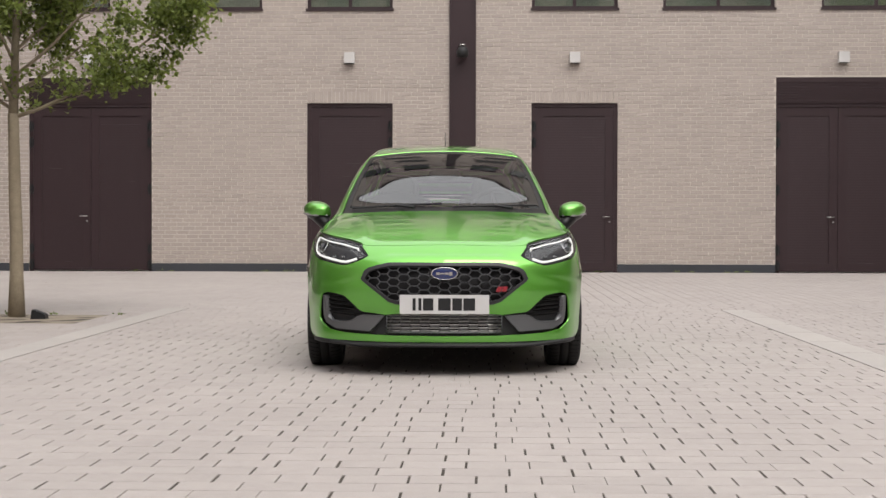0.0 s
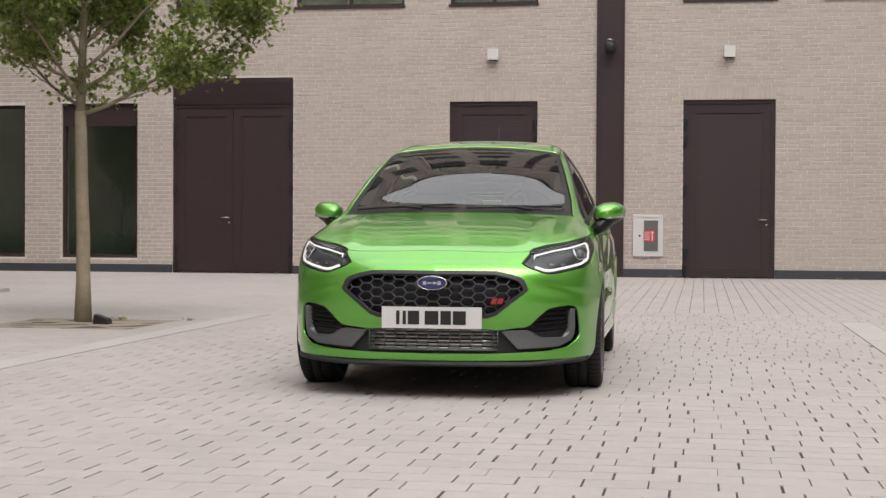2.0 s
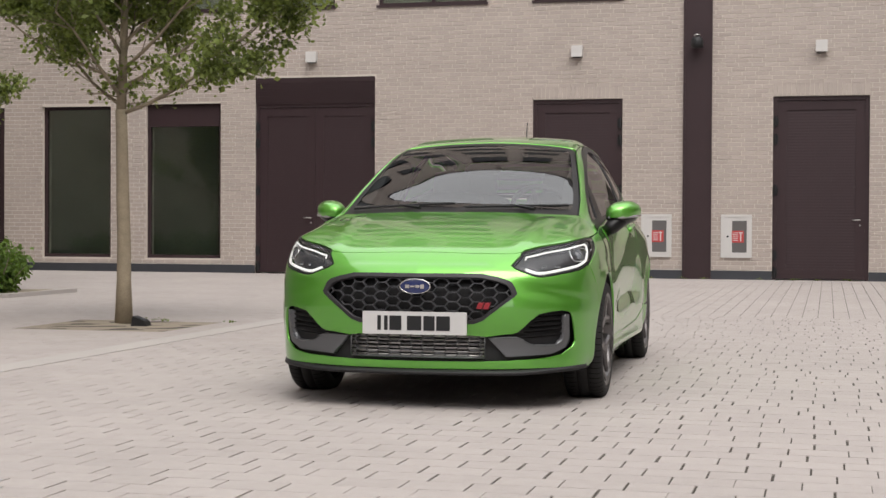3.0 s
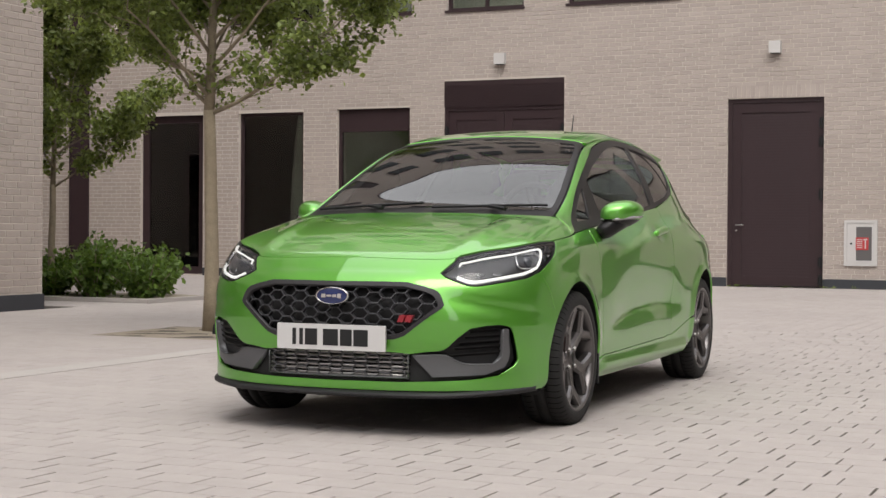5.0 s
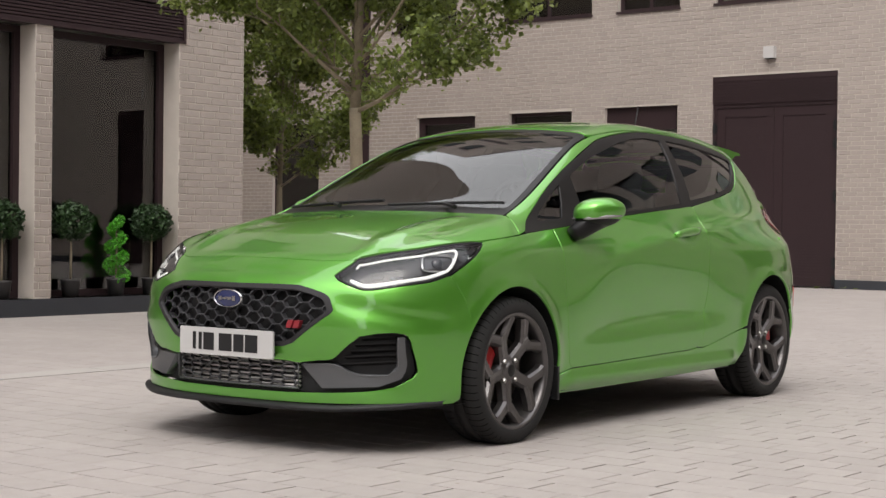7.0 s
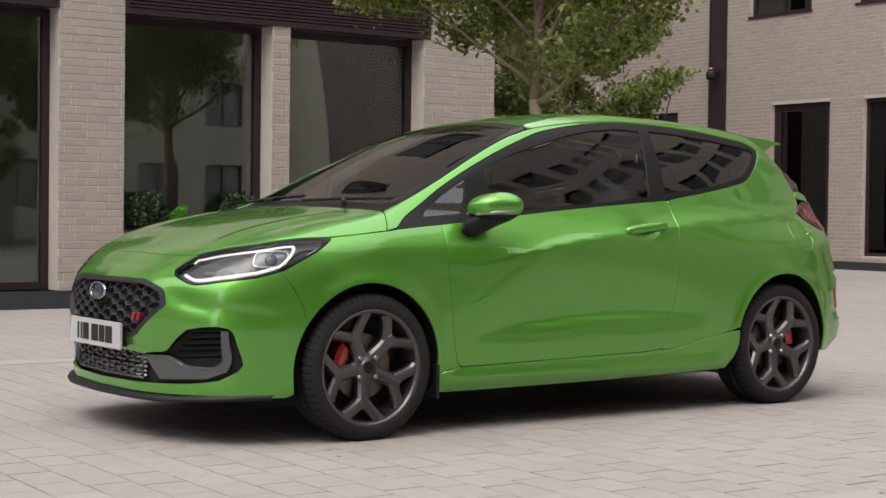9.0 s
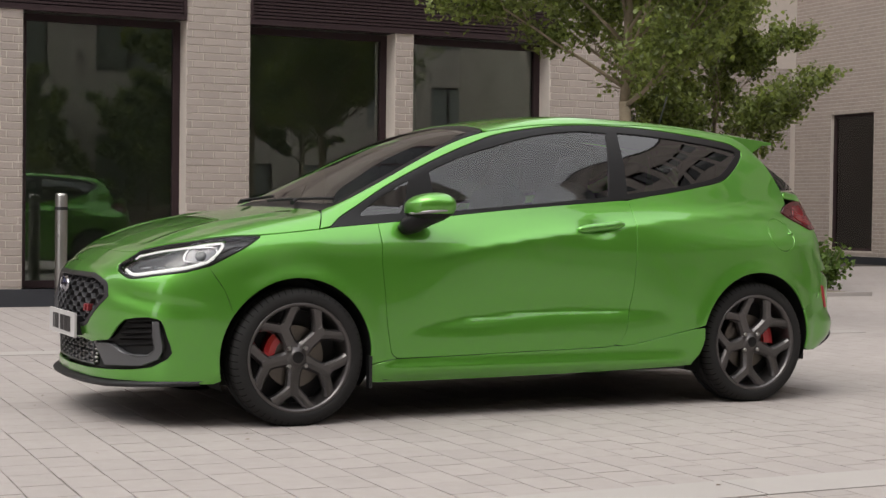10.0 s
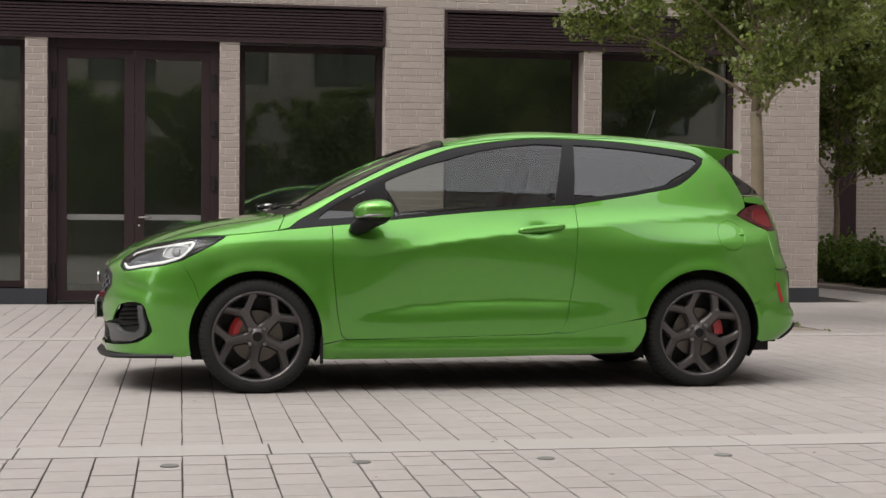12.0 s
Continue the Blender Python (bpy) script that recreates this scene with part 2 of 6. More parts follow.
def pavers(name, along, u0, u1, v0, v1, pitch, cuts=(), pieces=None, length=(0.218, 0.238), label=""):
    """Rows of stone blocks. along: the axis on which the rows run; u along the rows, v across them; cuts: (u0, u1, v0, v1) left free."""
    rng = random.Random(11)
    verts, faces, own = [], [], []
    gap, k, top, low = 0.0050, 0.0010, 0.0, -0.018
    v = v0
    while v < v1 - 0.01:
        spans, s = [], u0
        for a, b, c, d in sorted(cuts):
            if c < v + pitch * 0.5 < d:
                if a > s:
                    spans.append((s, a))
                s = max(s, b)
        if s < u1:
            spans.append((s, u1))
        for a, b in spans:
            u = a - 0.114 * (round(v / pitch) % 2) - rng.uniform(0, 0.03)
            while u < b:
                w = rng.uniform(*length)
                p, q = max(u, a), min(u + w, b)
                u += w
                if q - p < 0.04:
                    continue
                x0, x1, y0, y1 = p + rng.choice((0.0012, 0.0040, 0.0058)), q - rng.choice((0.0012, 0.0040, 0.0058)), v + gap * 0.55 + rng.uniform(-0.0014, 0.0014), v + pitch - gap * 0.55 + rng.uniform(-0.0014, 0.0014)
                if pieces and pieces[0] < (x0 + x1) / 2 < pieces[1] and pieces[2] < (y0 + y1) / 2 < pieces[3]:
                    own.append((x0, x1, y0, y1))
                    continue
                t = top + rng.uniform(-0.0003, 0.0003)
                o = len(verts)
                pts = block(x0, x1, y0, y1, low, t, k)
                skew = rng.uniform(-0.0012, 0.0012)
                pts = [(a_, b_ + (skew if a_ > (x0 + x1) / 2 else -skew), c_) for a_, b_, c_ in pts]
                verts.extend(pts if along == "x" else [(b_, a_, c_) for a_, b_, c_ in pts])
                faces.extend(tuple(i + o for i in (f if along == "x" else f[::-1])) for f in BLOCK_FACES)
        v += pitch
    holder = tagged(new(name, quads_mesh(name, verts, faces, M_PAVER)), label, kind="structure")
    shared = {}
    for x0, x1, y0, y1 in own:
        w = max(0.05, round((x1 - x0) / 0.02) * 0.02 - gap)
        if w not in shared:
            bm = bmesh.new()
            a, b = w / 2, (y1 - y0) / 2
            q = [bm.verts.new(p) for p in block(-a, a, -b, b, low, top, k)]
            for f in BLOCK_FACES:
                bm.faces.new([q[i] for i in f])
            shared[w] = mesh_of("paver", bm, M_PAVER_ONE)
        ob = new("paver", shared[w])
        ob.parent = holder
        ob.location = ((x0 + x1) / 2, (y0 + y1) / 2, rng.uniform(-0.0006, 0.0004))
        ob.rotation_euler = (0, 0, rng.uniform(-0.011, 0.011))
    return holder


bm = bmesh.new()
box(bm, -400, 400, -400, 400, -0.6, -0.022)
tagged(part("ground", bm, M_GROUND), "pale grey stone paving of the square", kind="structure")
bm = bmesh.new()
box(bm, -20, 15.5, -14.15, 18.63, -0.035, -0.0052)
tagged(part("paving_bed", bm, M_JOINT), "dark sand bed between the paving stones", kind="structure")

STRIP_L, STRIP_R, STRIP_END, CROSS = (-3.13, -2.88), (2.66, 2.95), 6.3, 7.5
PIT = (-4.80, -3.42, 3.8, 5.1)
pavers("pavement_bays", "x", -7.76, 15.4, -14.13, CROSS - 0.01, 0.166,
       cuts=[(*STRIP_L, -14.1, STRIP_END), (*STRIP_R, -14.1, STRIP_END), PIT],
       pieces=(3.1, 5.2, -1.3, 1.2), label="pale stone paving blocks laid in rows with dark joints")
pavers("pavement_walk", "y", CROSS + 0.02, 18.61, -16.5, 15.4, 0.153, label="pale stone paving blocks along the facade",
       cuts=[(8.55, 10.35, -16.6, -7.55)])
for x0, x1 in (STRIP_L, STRIP_R):
    y = -14.0
    while y < STRIP_END:
        bm = bmesh.new()
        box(bm, x0 + 0.004, x1 - 0.004, y + 0.003, min(y + 0.995, STRIP_END), -0.03, 0.002)
        bmesh.ops.bevel(bm, geom=bm.edges, offset=0.004, segments=1)
        tagged(part("kerbstone", bm, M_STRIP), "flush pale concrete kerbstone between parking bays", "kerbstone", "flush kerbstones")
        y += 1.0
M_STUD = mat("worn_stud_metal", (0.17, 0.165, 0.155), 0.55, 0.4, vary=0.2, scale=60, grain=0.15)
rng = random.Random(3)
for i in range(6):
    bm = bmesh.new()
    rings = lathe(bm, [(0.036, -0.02), (0.036, 0.003), (0.032, 0.005), (0.027, 0.004), (0.001, 0.004)], 24)
    s = part("road_stud", bm, M_STUD)
    tagged(s, "round metal stud light set flush in the paving", "stud", "paving studs")
    s.location = (3.19, -1.86 + i * 0.73, 0.0)
bm = bmesh.new()
box(bm, PIT[0], PIT[1], PIT[2], PIT[3], -0.03, -0.004)
bmesh.ops.subdivide_edges(bm, edges=bm.edges, cuts=10, use_grid_fill=True)
for q in bm.verts:
    if q.co.z > -0.01:
        q.co.z += 0.01 * noise.noise(q.co * 6)
tagged(part("tree_pit", bm, M_EARTH), "square of dry bare earth round a tree", kind="structure")

# ---- the facade behind the car ----
NORTH = Wall("x", 18.63, -1)
DOORS = [(-8.27, -5.98, 3.575), (-3.10, -1.52, 3.105), (1.03, 2.61, 3.105), (5.49, 7.77, 3.575)]
LOW_WINDOWS = [(-10.445, -8.95, 0.26, 3.13), (-12.575, -11.16, 0.26, 3.105), (-14.83, -13.38, 0.02, 3.10), (-18.8, -17.46, 0.26, 3.08)]
HIGH_WINDOWS = [(a, b, 4.83, 6.75) for a, b in ((-15.47, -13.87), (-12.79, -10.75), (-10.2, -8.93), (-8.24, -6.75), (-5.94, -3.93), (-3.10, -1.52), (1.03, 2.61), (3.43, 5.47), (6.31, 8.34))]
holes = [(a, b, -0.1, h) for a, b, h in DOORS] + LOW_WINDOWS + HIGH_WINDOWS
wall_n = NORTH.solid("wall_north", -20.0, 21, -0.1, 7.3, holes, 0.35, M_MORTAR)
tagged(wall_n, "pale buff brick facade with dark brown doors")
NORTH.bricks(wall_n, -20, 11.5, 0.16, 5.8, holes, soldiers=[(a, b, h, h + 0.216) for a, b, h in DOORS[1:3]])
bm = bmesh.new()
edges = sorted([(a, b) for a, b, h in DOORS] + [(-14.83, -13.38)] + [(-0.475, 0.01), (-16.54, -16.07)])
s = -20.0
for a, b in edges + [(12.0, 12.0)]:
    NORTH.box(bm, s, a, 0.0, 0.014, -0.02, 0.15)
    s = b
tagged(part("plinth_north", bm, M_SLATE), "dark slate plinth along the foot of the facade", kind="structure")
for u0, u1 in ((-0.475, 0.01), (-16.54, -16.07)):
    bm = bmesh.new()
    NORTH.box(bm, u0, u1, 0.0, 0.03, -0.02, 20.3)
    NORTH.box(bm, u0, u0 + 0.035, 0.03, 0.045, -0.02, 20.3)
    NORTH.box(bm, u1 - 0.035, u1, 0.03, 0.045, -0.02, 20.3)
    tagged(part("facade_panel", bm, M_BROWN), "tall dark brown metal panel strip in the brick facade", kind="structure")
bm = bmesh.new()
NORTH.box(bm, -22, 12, -3.5, -3.45, -0.1, 9)
NORTH.box(bm, -22, 12, -3.5, -0.36, -0.12, -0.02)
NORTH.box(bm, -22, 12, -3.5, -0.36, 3.8, 3.9)
tagged(part("wall_inside_north", bm, M_ROOM), "dim interior behind the facade windows", kind="structure")


def bars(wall, parent, u0, u1, z0, z1, w, d0, d1, name="window_frame", sides="lrtb", material=None):
    """A frame of bars round an opening."""
    for s in sides:
        bm = bmesh.new()
        if s == "l":
            wall.box(bm, u0, u0 + w, d0, d1, z0, z1)
        if s == "r":
            wall.box(bm, u1 - w, u1, d0, d1, z0, z1)
        if s == "t":
            wall.box(bm, u0 + w, u1 - w, d0, d1, z1 - w, z1)
        if s == "b":
            wall.box(bm, u0 + w, u1 - w, d0, d1, z0, z0 + w)
        bmesh.ops.bevel(bm, geom=bm.edges, offset=0.004, segments=1)
        part(name, bm, material or M_BROWN, parent)


def pane(wall, parent, u0, u1, z0, z1, d):
    bm = bmesh.new()
    wall.box(bm, u0, u1, d - 0.006, d, z0, z1)
    p = part("pane", bm, M_PANE, parent, "dark reflecting window glass")
    p.visible_shadow = False
    return p


def window(wall, name, u0, u1, z0, z1, d=-0.10, w=0.06, mullions=(), sill=False, head=0.0):
    w_ = empty(name, Matrix.Translation(wall.point((u0 + u1) / 2, d, z0)))
    tagged(w_, "dark brown framed window with reflecting glass", kind="structure")
    inv = w_.matrix_world.inverted()
    before = set(scene.collection.objects)
    bars(wall, w_, u0, u1, z0, z1, w, d - 0.05, d + 0.02)
    for m in mullions:
        bm = bmesh.new()
        wall.box(bm, m - w / 2, m + w / 2, d - 0.04, d + 0.015, z0 + w, z1 - w - head)
        part("mullion", bm, M_BROWN, w_)
    if head:
        bm = bmesh.new()
        wall.box(bm, u0 + w, u1 - w, d - 0.04, d + 0.03, z1 - w - head, z1 - w)
        part("head_panel", bm, M_BROWN, w_)
    us = [u0 + w, *mullions, u1 - w]
    for a, b in zip(us, us[1:]):
        pane(wall, w_, a, b, z0 + w, z1 - w - head, d - 0.02)
    if sill:
        bm = bmesh.new()
        wall.box(bm, u0 - 0.02, u1 + 0.02, d, 0.03, z0 - 0.03, z0 + 0.012)
        part("window_sill", bm, M_BROWN, w_)
    for ob in set(scene.collection.objects) - before:
        ob.matrix_parent_inverse = inv
    return w_


n = 1
for i, (a, b, c, d) in enumerate(LOW_WINDOWS):
    window(NORTH, "window_%d" % n, a, b, c, d, head=0.36 if i == 0 else 0.0, w=0.14 if i == 2 else 0.06)
    n += 1
for a, b, c, d in HIGH_WINDOWS:
    window(NORTH, "window_%d" % n, a, b, c, d, mullions=((a + b) / 2,), sill=True, d=-0.12)
    n += 1


def lever_handle(wall, parent, u, z, d, way):
    bm = bmesh.new()
    q = lambda *p: wall.point(*p)
    tube(bm, [q(u, d, z), q(u, d + 0.055, z)], [0.011, 0.011], 8)
    tube(bm, [q(u, d + 0.05, z), q(u + way * 0.13, d + 0.052, z)], [0.010, 0.009], 8)
    part("handle", bm, M_STEEL, parent, "brushed steel lever handle", smooth=True)
    bm = bmesh.new()
    tube(bm, [q(u, d, z - 0.09), q(u, d + 0.012, z - 0.09)], [0.016, 0.016], 10)
    part("lock", bm, M_STEEL, parent, smooth=True)


def service_door(wall, name, u0, u1, h, leaves, hinge):
    """A brown metal door with louvred leaves. hinge: side of a single leaf's hinges."""
    door = empty(name, Matrix.Translation(wall.point((u0 + u1) / 2, 0, 0)))
    tagged(door, "closed dark brown louvred metal service door", kind="structure")
    inv = door.matrix_world.inverted()
    before = set(scene.collection.objects)
    top = h
    if leaves == 2:
        top = 3.105
        bm = bmesh.new()
        wall.box(bm, u0, u1, -0.06, -0.01, top, h)
        trans = part("transom", bm, M_BROWN, door)
        bm = bmesh.new()
        for i in range(8):
            wall.box(bm, u0 + 0.03, u1 - 0.03, -0.01, 0.0, top + 0.04 + i * 0.048, top + 0.065 + i * 0.048)
        part("transom_louvre", bm, M_BROWN, trans)
    bars(wall, door, u0, u1, 0.0, top, 0.07, -0.10, -0.035, "door_frame", "lrt")
    a, b = u0 + 0.07, u1 - 0.07
    cuts = [(a, b)] if leaves == 1 else [(a, (a + b) / 2 - 0.003), ((a + b) / 2 + 0.003, b)]
    for k, (p, q) in enumerate(cuts):
        bm = bmesh.new()
        wall.box(bm, p, q, -0.10, -0.068, 0.02, top - 0.075)
        leaf = part("leaf", bm, M_BROWN, door)
        bars(wall, leaf, p, q, 0.02, top - 0.075, 0.155, -0.068, -0.052, "stile", "lrtb")
        z, w = 0.19, q - p - 0.31
        bm = bmesh.new()
        zero = Wall(wall.axis, 0.0, wall.out)
        zero.box(bm, -w / 2, w / 2, -0.068, -0.064, -0.016, 0.014)
        for v in bm.verts:
            if v.co.z > 0:
                v.co.y += 0.003 if wall.axis == "x" else 0
        me = mesh_of("slat", bm, M_BROWN)
        while z < top - 0.26:
            s = new("slat", me)
            s.parent = leaf
            s.location = wall.point((p + q) / 2, 0, z)
            z += 0.048
        side = hinge if leaves == 1 else ("l" if k == 0 else "r")
        hu = p - 0.03 if side == "l" else q + 0.03
        for hz in (0.13, 0.42, 1.52, top - 0.72, top - 0.42):
            bm = bmesh.new()
            tube(bm, [wall.point(hu, -0.02, hz - 0.09), wall.point(hu, -0.02, hz + 0.09)], [0.026, 0.026], 10)
            wall.box(bm, hu - 0.05, hu + 0.05, -0.035, -0.025, hz - 0.06, hz + 0.06)
            part("hinge", bm, M_BLACK, leaf)
        if leaves == 1 or k == (0 if hinge == "l" else 1):
            hx = q - 0.075 if side == "l" else p + 0.075
            lever_handle(wall, leaf, hx, 1.02, -0.052, -1 if side == "l" else 1)
    for ob in set(scene.collection.objects) - before:
        ob.matrix_parent_inverse = inv if ob.parent == door else Matrix.Identity(4)
    return door


def settle(root):
    """Parts built in world places keep them under their parents."""
    for ob in root.children_recursive:
        ob.matrix_parent_inverse = Matrix.Identity(4)


for i, (a, b, h) in enumerate(DOORS):
    service_door(NORTH, "door_%d" % (i + 1), a, b, h, 2 if h > 3.3 else 1, "r" if i == 1 else "l")

# ---- fittings on the facade ----
for u in (-7.17, -2.31, 1.82, 6.70):
    bm = bmesh.new()
    NORTH.box(bm, u - 0.095, u + 0.095, 0.006, 0.12, 3.835, 4.03)
    bmesh.ops.bevel(bm, geom=bm.edges, offset=0.008, segments=2)
    lamp = part("wall_lamp", bm, M_WHITE)
    tagged(lamp, "small white cube wall lamp on the brick facade", "wall lamp", "wall lamps")
    bm = bmesh.new()
    NORTH.box(bm, u - 0.075, u + 0.075, 0.02, 0.105, 3.827, 3.836)
    part("diffuser", bm, M_BLACK, lamp)
for u, z in ((-0.235, 4.03), (-16.3, 3.77)):
    cam_b = empty("security_lamp", Matrix.Identity(4))
    tagged(cam_b, "black dome lamp on the brown facade panel", "wall lamp")
    bm = bmesh.new()
    tube(bm, [NORTH.point(u, 0.03, z + 0.04), NORTH.point(u, 0.20, z + 0.04)], [0.03, 0.03], 10)
    part("arm", bm, M_BLACK, cam_b, smooth=True)
    bm = bmesh.new()
    lathe(bm, [(0.001, 0.10), (0.07, 0.085), (0.105, 0.03), (0.11, -0.05), (0.09, -0.10), (0.001, -0.11)], 20, centre=NORTH.point(u, 0.20, z))
    part("dome", bm, M_BLACK, cam_b, smooth=True)
    bm = bmesh.new()
    lathe(bm, [(0.001, 0.135), (0.055, 0.13), (0.06, 0.105), (0.001, 0.10)], 16, centre=NORTH.point(u, 0.20, z))
    part("cap", bm, M_STEEL, cam_b, "pale metal cap", smooth=True)
for u in (0.175, -1.18):
    cab = empty("fire_cabinet", Matrix.Translation(NORTH.point(u + 0.26, 0.0, 0.37)))
    tagged(cab, "white fire hose cabinet with a small red sign", "fire cabinet", "fire cabinets")
    inv = cab.matrix_world.inverted()
    before = set(scene.collection.objects)
    bm = bmesh.new()
    NORTH.box(bm, u, u + 0.52, 0.006, 0.022, 0.372, 1.105)
    part("body", bm, M_WHITE, cab)
    bars(NORTH, cab, u, u + 0.52, 0.372, 1.105, 0.045, 0.022, 0.036, "rim", material=M_WHITE)
    bm = bmesh.new()
    NORTH.box(bm, u + 0.06, u + 0.46, 0.022, 0.030, 0.43, 1.045)
    d_ = part("door", bm, M_WHITE, cab)
    bm = bmesh.new()
    NORTH.box(bm, u + 0.19, u + 0.435, 0.030, 0.033, 0.46, 1.0)
    part("glass_panel", bm, mat("grey_glass", (0.11, 0.105, 0.105), 0.15), d_, "dark grey glazed panel")
    bm = bmesh.new()
    NORTH.box(bm, u + 0.185, u + 0.385, 0.033, 0.036, 0.63, 0.83)
    part("sign", bm, M_RED, d_, "red square sign")
    bm = bmesh.new()
    for k in range(5):
        NORTH.box(bm, u + 0.20, u + 0.29, 0.036, 0.038, 0.66 + k * 0.032, 0.672 + k * 0.032)
    NORTH.box(bm, u + 0.325, u + 0.345, 0.036, 0.038, 0.65, 0.81)
    NORTH.box(bm, u + 0.305, u + 0.365, 0.036, 0.038, 0.785, 0.805)
    part("sign_marks", bm, M_WHITE, d_)
    bm = bmesh.new()
    tube(bm, [NORTH.point(u + 0.115, 0.03, 0.73), NORTH.point(u + 0.115, 0.045, 0.73)], [0.018, 0.018], 12)
    part("lock", bm, M_BLACK, d_)
    for ob in set(scene.collection.objects) - before:
        ob.matrix_parent_inverse = inv if ob.parent == cab else Matrix.Identity(4)

# ---- the glazed building beside the square ----
WEST = Wall("y", -7.78, 1)
W_OPEN = [(-3.59, -1.99), (-1.76, 0.05), (0.263, 1.85), (2.507, 4.10), (4.307, 5.95)]
LOUVRE = [(-4.0, 1.85), (2.507, 6.03)]
holes = [(a, b, -0.1 if i == 1 else 0.17, 2.83) for i, (a, b) in enumerate(W_OPEN)] + [(a, b, 2.83, 3.25) for a, b in LOUVRE]
wall_w = WEST.solid("wall_west", -9.0, 6.90, -0.1, 5.2, holes, 0.38, M_MORTAR)
tagged(wall_w, "pale buff brick piers of a glazed building")
WEST.bricks(wall_w, -9.0, 6.897, 0.185, 4.2, holes, pieces=[(1.8, 2.55, 0.1, 3.3), (5.9, 6.95, 0.9, 3.2)])
END = Wall("x", 6.90, 1)
wall_e = END.solid("wall_west_end", -20, -7.785, -0.1, 15.2, [], 0.35, M_MORTAR)
tagged(wall_e, "pale buff brick end wall")
END.bricks(wall_e, -10, -7.79, 0.185, 4.2, [])
bm = bmesh.new()
WEST.box(bm, -9.0, -1.76, -0.30, 0.016, -0.02, 0.17)
WEST.box(bm, 0.05, 6.915, -0.30, 0.016, -0.02, 0.17)
END.box(bm, -20, -7.80, 0.0, 0.016, -0.02, 0.17)
tagged(part("plinth_west", bm, M_SLATE), "dark slate plinth and window ledge", kind="structure")
bm = bmesh.new()
WEST.box(bm, -9.0, 6.6, -5.0, -4.95, -0.1, 3.6)
WEST.box(bm, -9.0, 6.6, -5.0, -0.39, -0.06, 0.0)
WEST.box(bm, -9.0, 6.6, -5.0, -0.39, 3.4, 3.46)
WEST.box(bm, 6.5, 6.52, -5.0, -0.39, -0.1, 3.6)
tagged(part("wall_inside_west", bm, M_ROOM), "dim interior behind the shop windows", kind="structure")
for i, (a, b) in enumerate(W_OPEN):
    if i != 1:
        window(WEST, "window_%d" % n, a, b, 0.17, 2.83, d=-0.26, w=0.07)
        n += 1
for a, b in LOUVRE:
    lv = empty("louvre_band", Matrix.Identity(4))
    tagged(lv, "dark brown horizontal metal louvre band above the windows", kind="structure")
    bm = bmesh.new()
    WEST.box(bm, a, b, -0.10, -0.06, 2.83, 3.25)
    part("backing", bm, M_BROWN, lv)
    bars(WEST, lv, a, b, 2.83, 3.25, 0.03, -0.06, 0.02, "frame", "lrtb")
    bm = bmesh.new()
    Wall("y", 0.0, 1).box(bm, -(b - a) / 2 + 0.03, (b - a) / 2 - 0.03, -0.05, 0.0, -0.011, 0.011)
    for v in bm.verts:
        if v.co.x > -0.02:
            v.co.z -= 0.012
    me = mesh_of("slat", bm, M_BROWN)
    for k in range(10):
        s = new("slat", me)
        s.parent = lv
        s.location = WEST.point((a + b) / 2, 0.0, 2.888 + k * 0.0345)

# the glazed double door
dw = empty("door_5", Matrix.Identity(4))
tagged(dw, "closed dark brown glazed double door", kind="structure")
a, b = W_OPEN[1]
bars(WEST, dw, a, b, 0.0, 2.83, 0.09, -0.22, -0.10, "door_frame", "lrt")
for k, (p, q) in enumerate(((a + 0.09, (a + b) / 2 - 0.003), ((a + b) / 2 + 0.003, b - 0.09))):
    bm = bmesh.new()
    WEST.box(bm, p, q, -0.17, -0.155, 0.03, 0.14)
    leaf = part("leaf", bm, M_BROWN, dw)
    bars(WEST, leaf, p, q, 0.03, 2.74, 0.105, -0.19, -0.13, "stile", "lrtb")
    pane(WEST, leaf, p + 0.105, q - 0.105, 0.135, 2.635, -0.16)
    bm = bmesh.new()
    WEST.box(bm, p + 0.105, q - 0.105, -0.157, -0.150, 0.90, 0.96)
    part("manifestation", bm, mat("etched_band", (0.20, 0.20, 0.19), 0.7), leaf, "pale etched band on the glass")
    for hz in (0.35, 1.3, 1.9, 2.4):
        bm = bmesh.new()
        hu = p - 0.03 if k == 0 else q + 0.03
        tube(bm, [WEST.point(hu, -0.09, hz - 0.08), WEST.point(hu, -0.09, hz + 0.08)], [0.024, 0.024], 10)
        part("hinge", bm, M_BLACK, leaf)
    if k == 1:
        lever_handle(WEST, leaf, p + 0.05, 0.93, -0.13, 1)
settle(dw)

# steel bollard by the shop windows
bm = bmesh.new()
lathe(bm, [(0.057, 0.0), (0.057, 1.06), (0.05, 1.085), (0.001, 1.09)], 24)
bol = part("bollard", bm, M_STEEL, smooth=True)
bol.location = (-7.35, 0.55, 0.0)
tagged(bol, "round brushed steel bollard beside the shop windows", "bollard")
bm = bmesh.new()
lathe(bm, [(0.059, 0.93), (0.060, 0.935), (0.060, 0.955), (0.059, 0.96)], 24)
part("ring", bm, M_BLACK, bol)

# ---- upper storeys and the buildings round the rest of the square, some unseen additions ----
# Paler than M_FAR_WINDOW, so these windows contrast less when reflected in glass.
M_PALE_WINDOW = mat("pale_far_window", (0.13, 0.13, 0.125), 0.3, vary=0.3, scale=0.5)
M_FAR_WINDOW = mat("far_window", (0.02, 0.023, 0.026), 0.06, vary=0.3, scale=0.6)


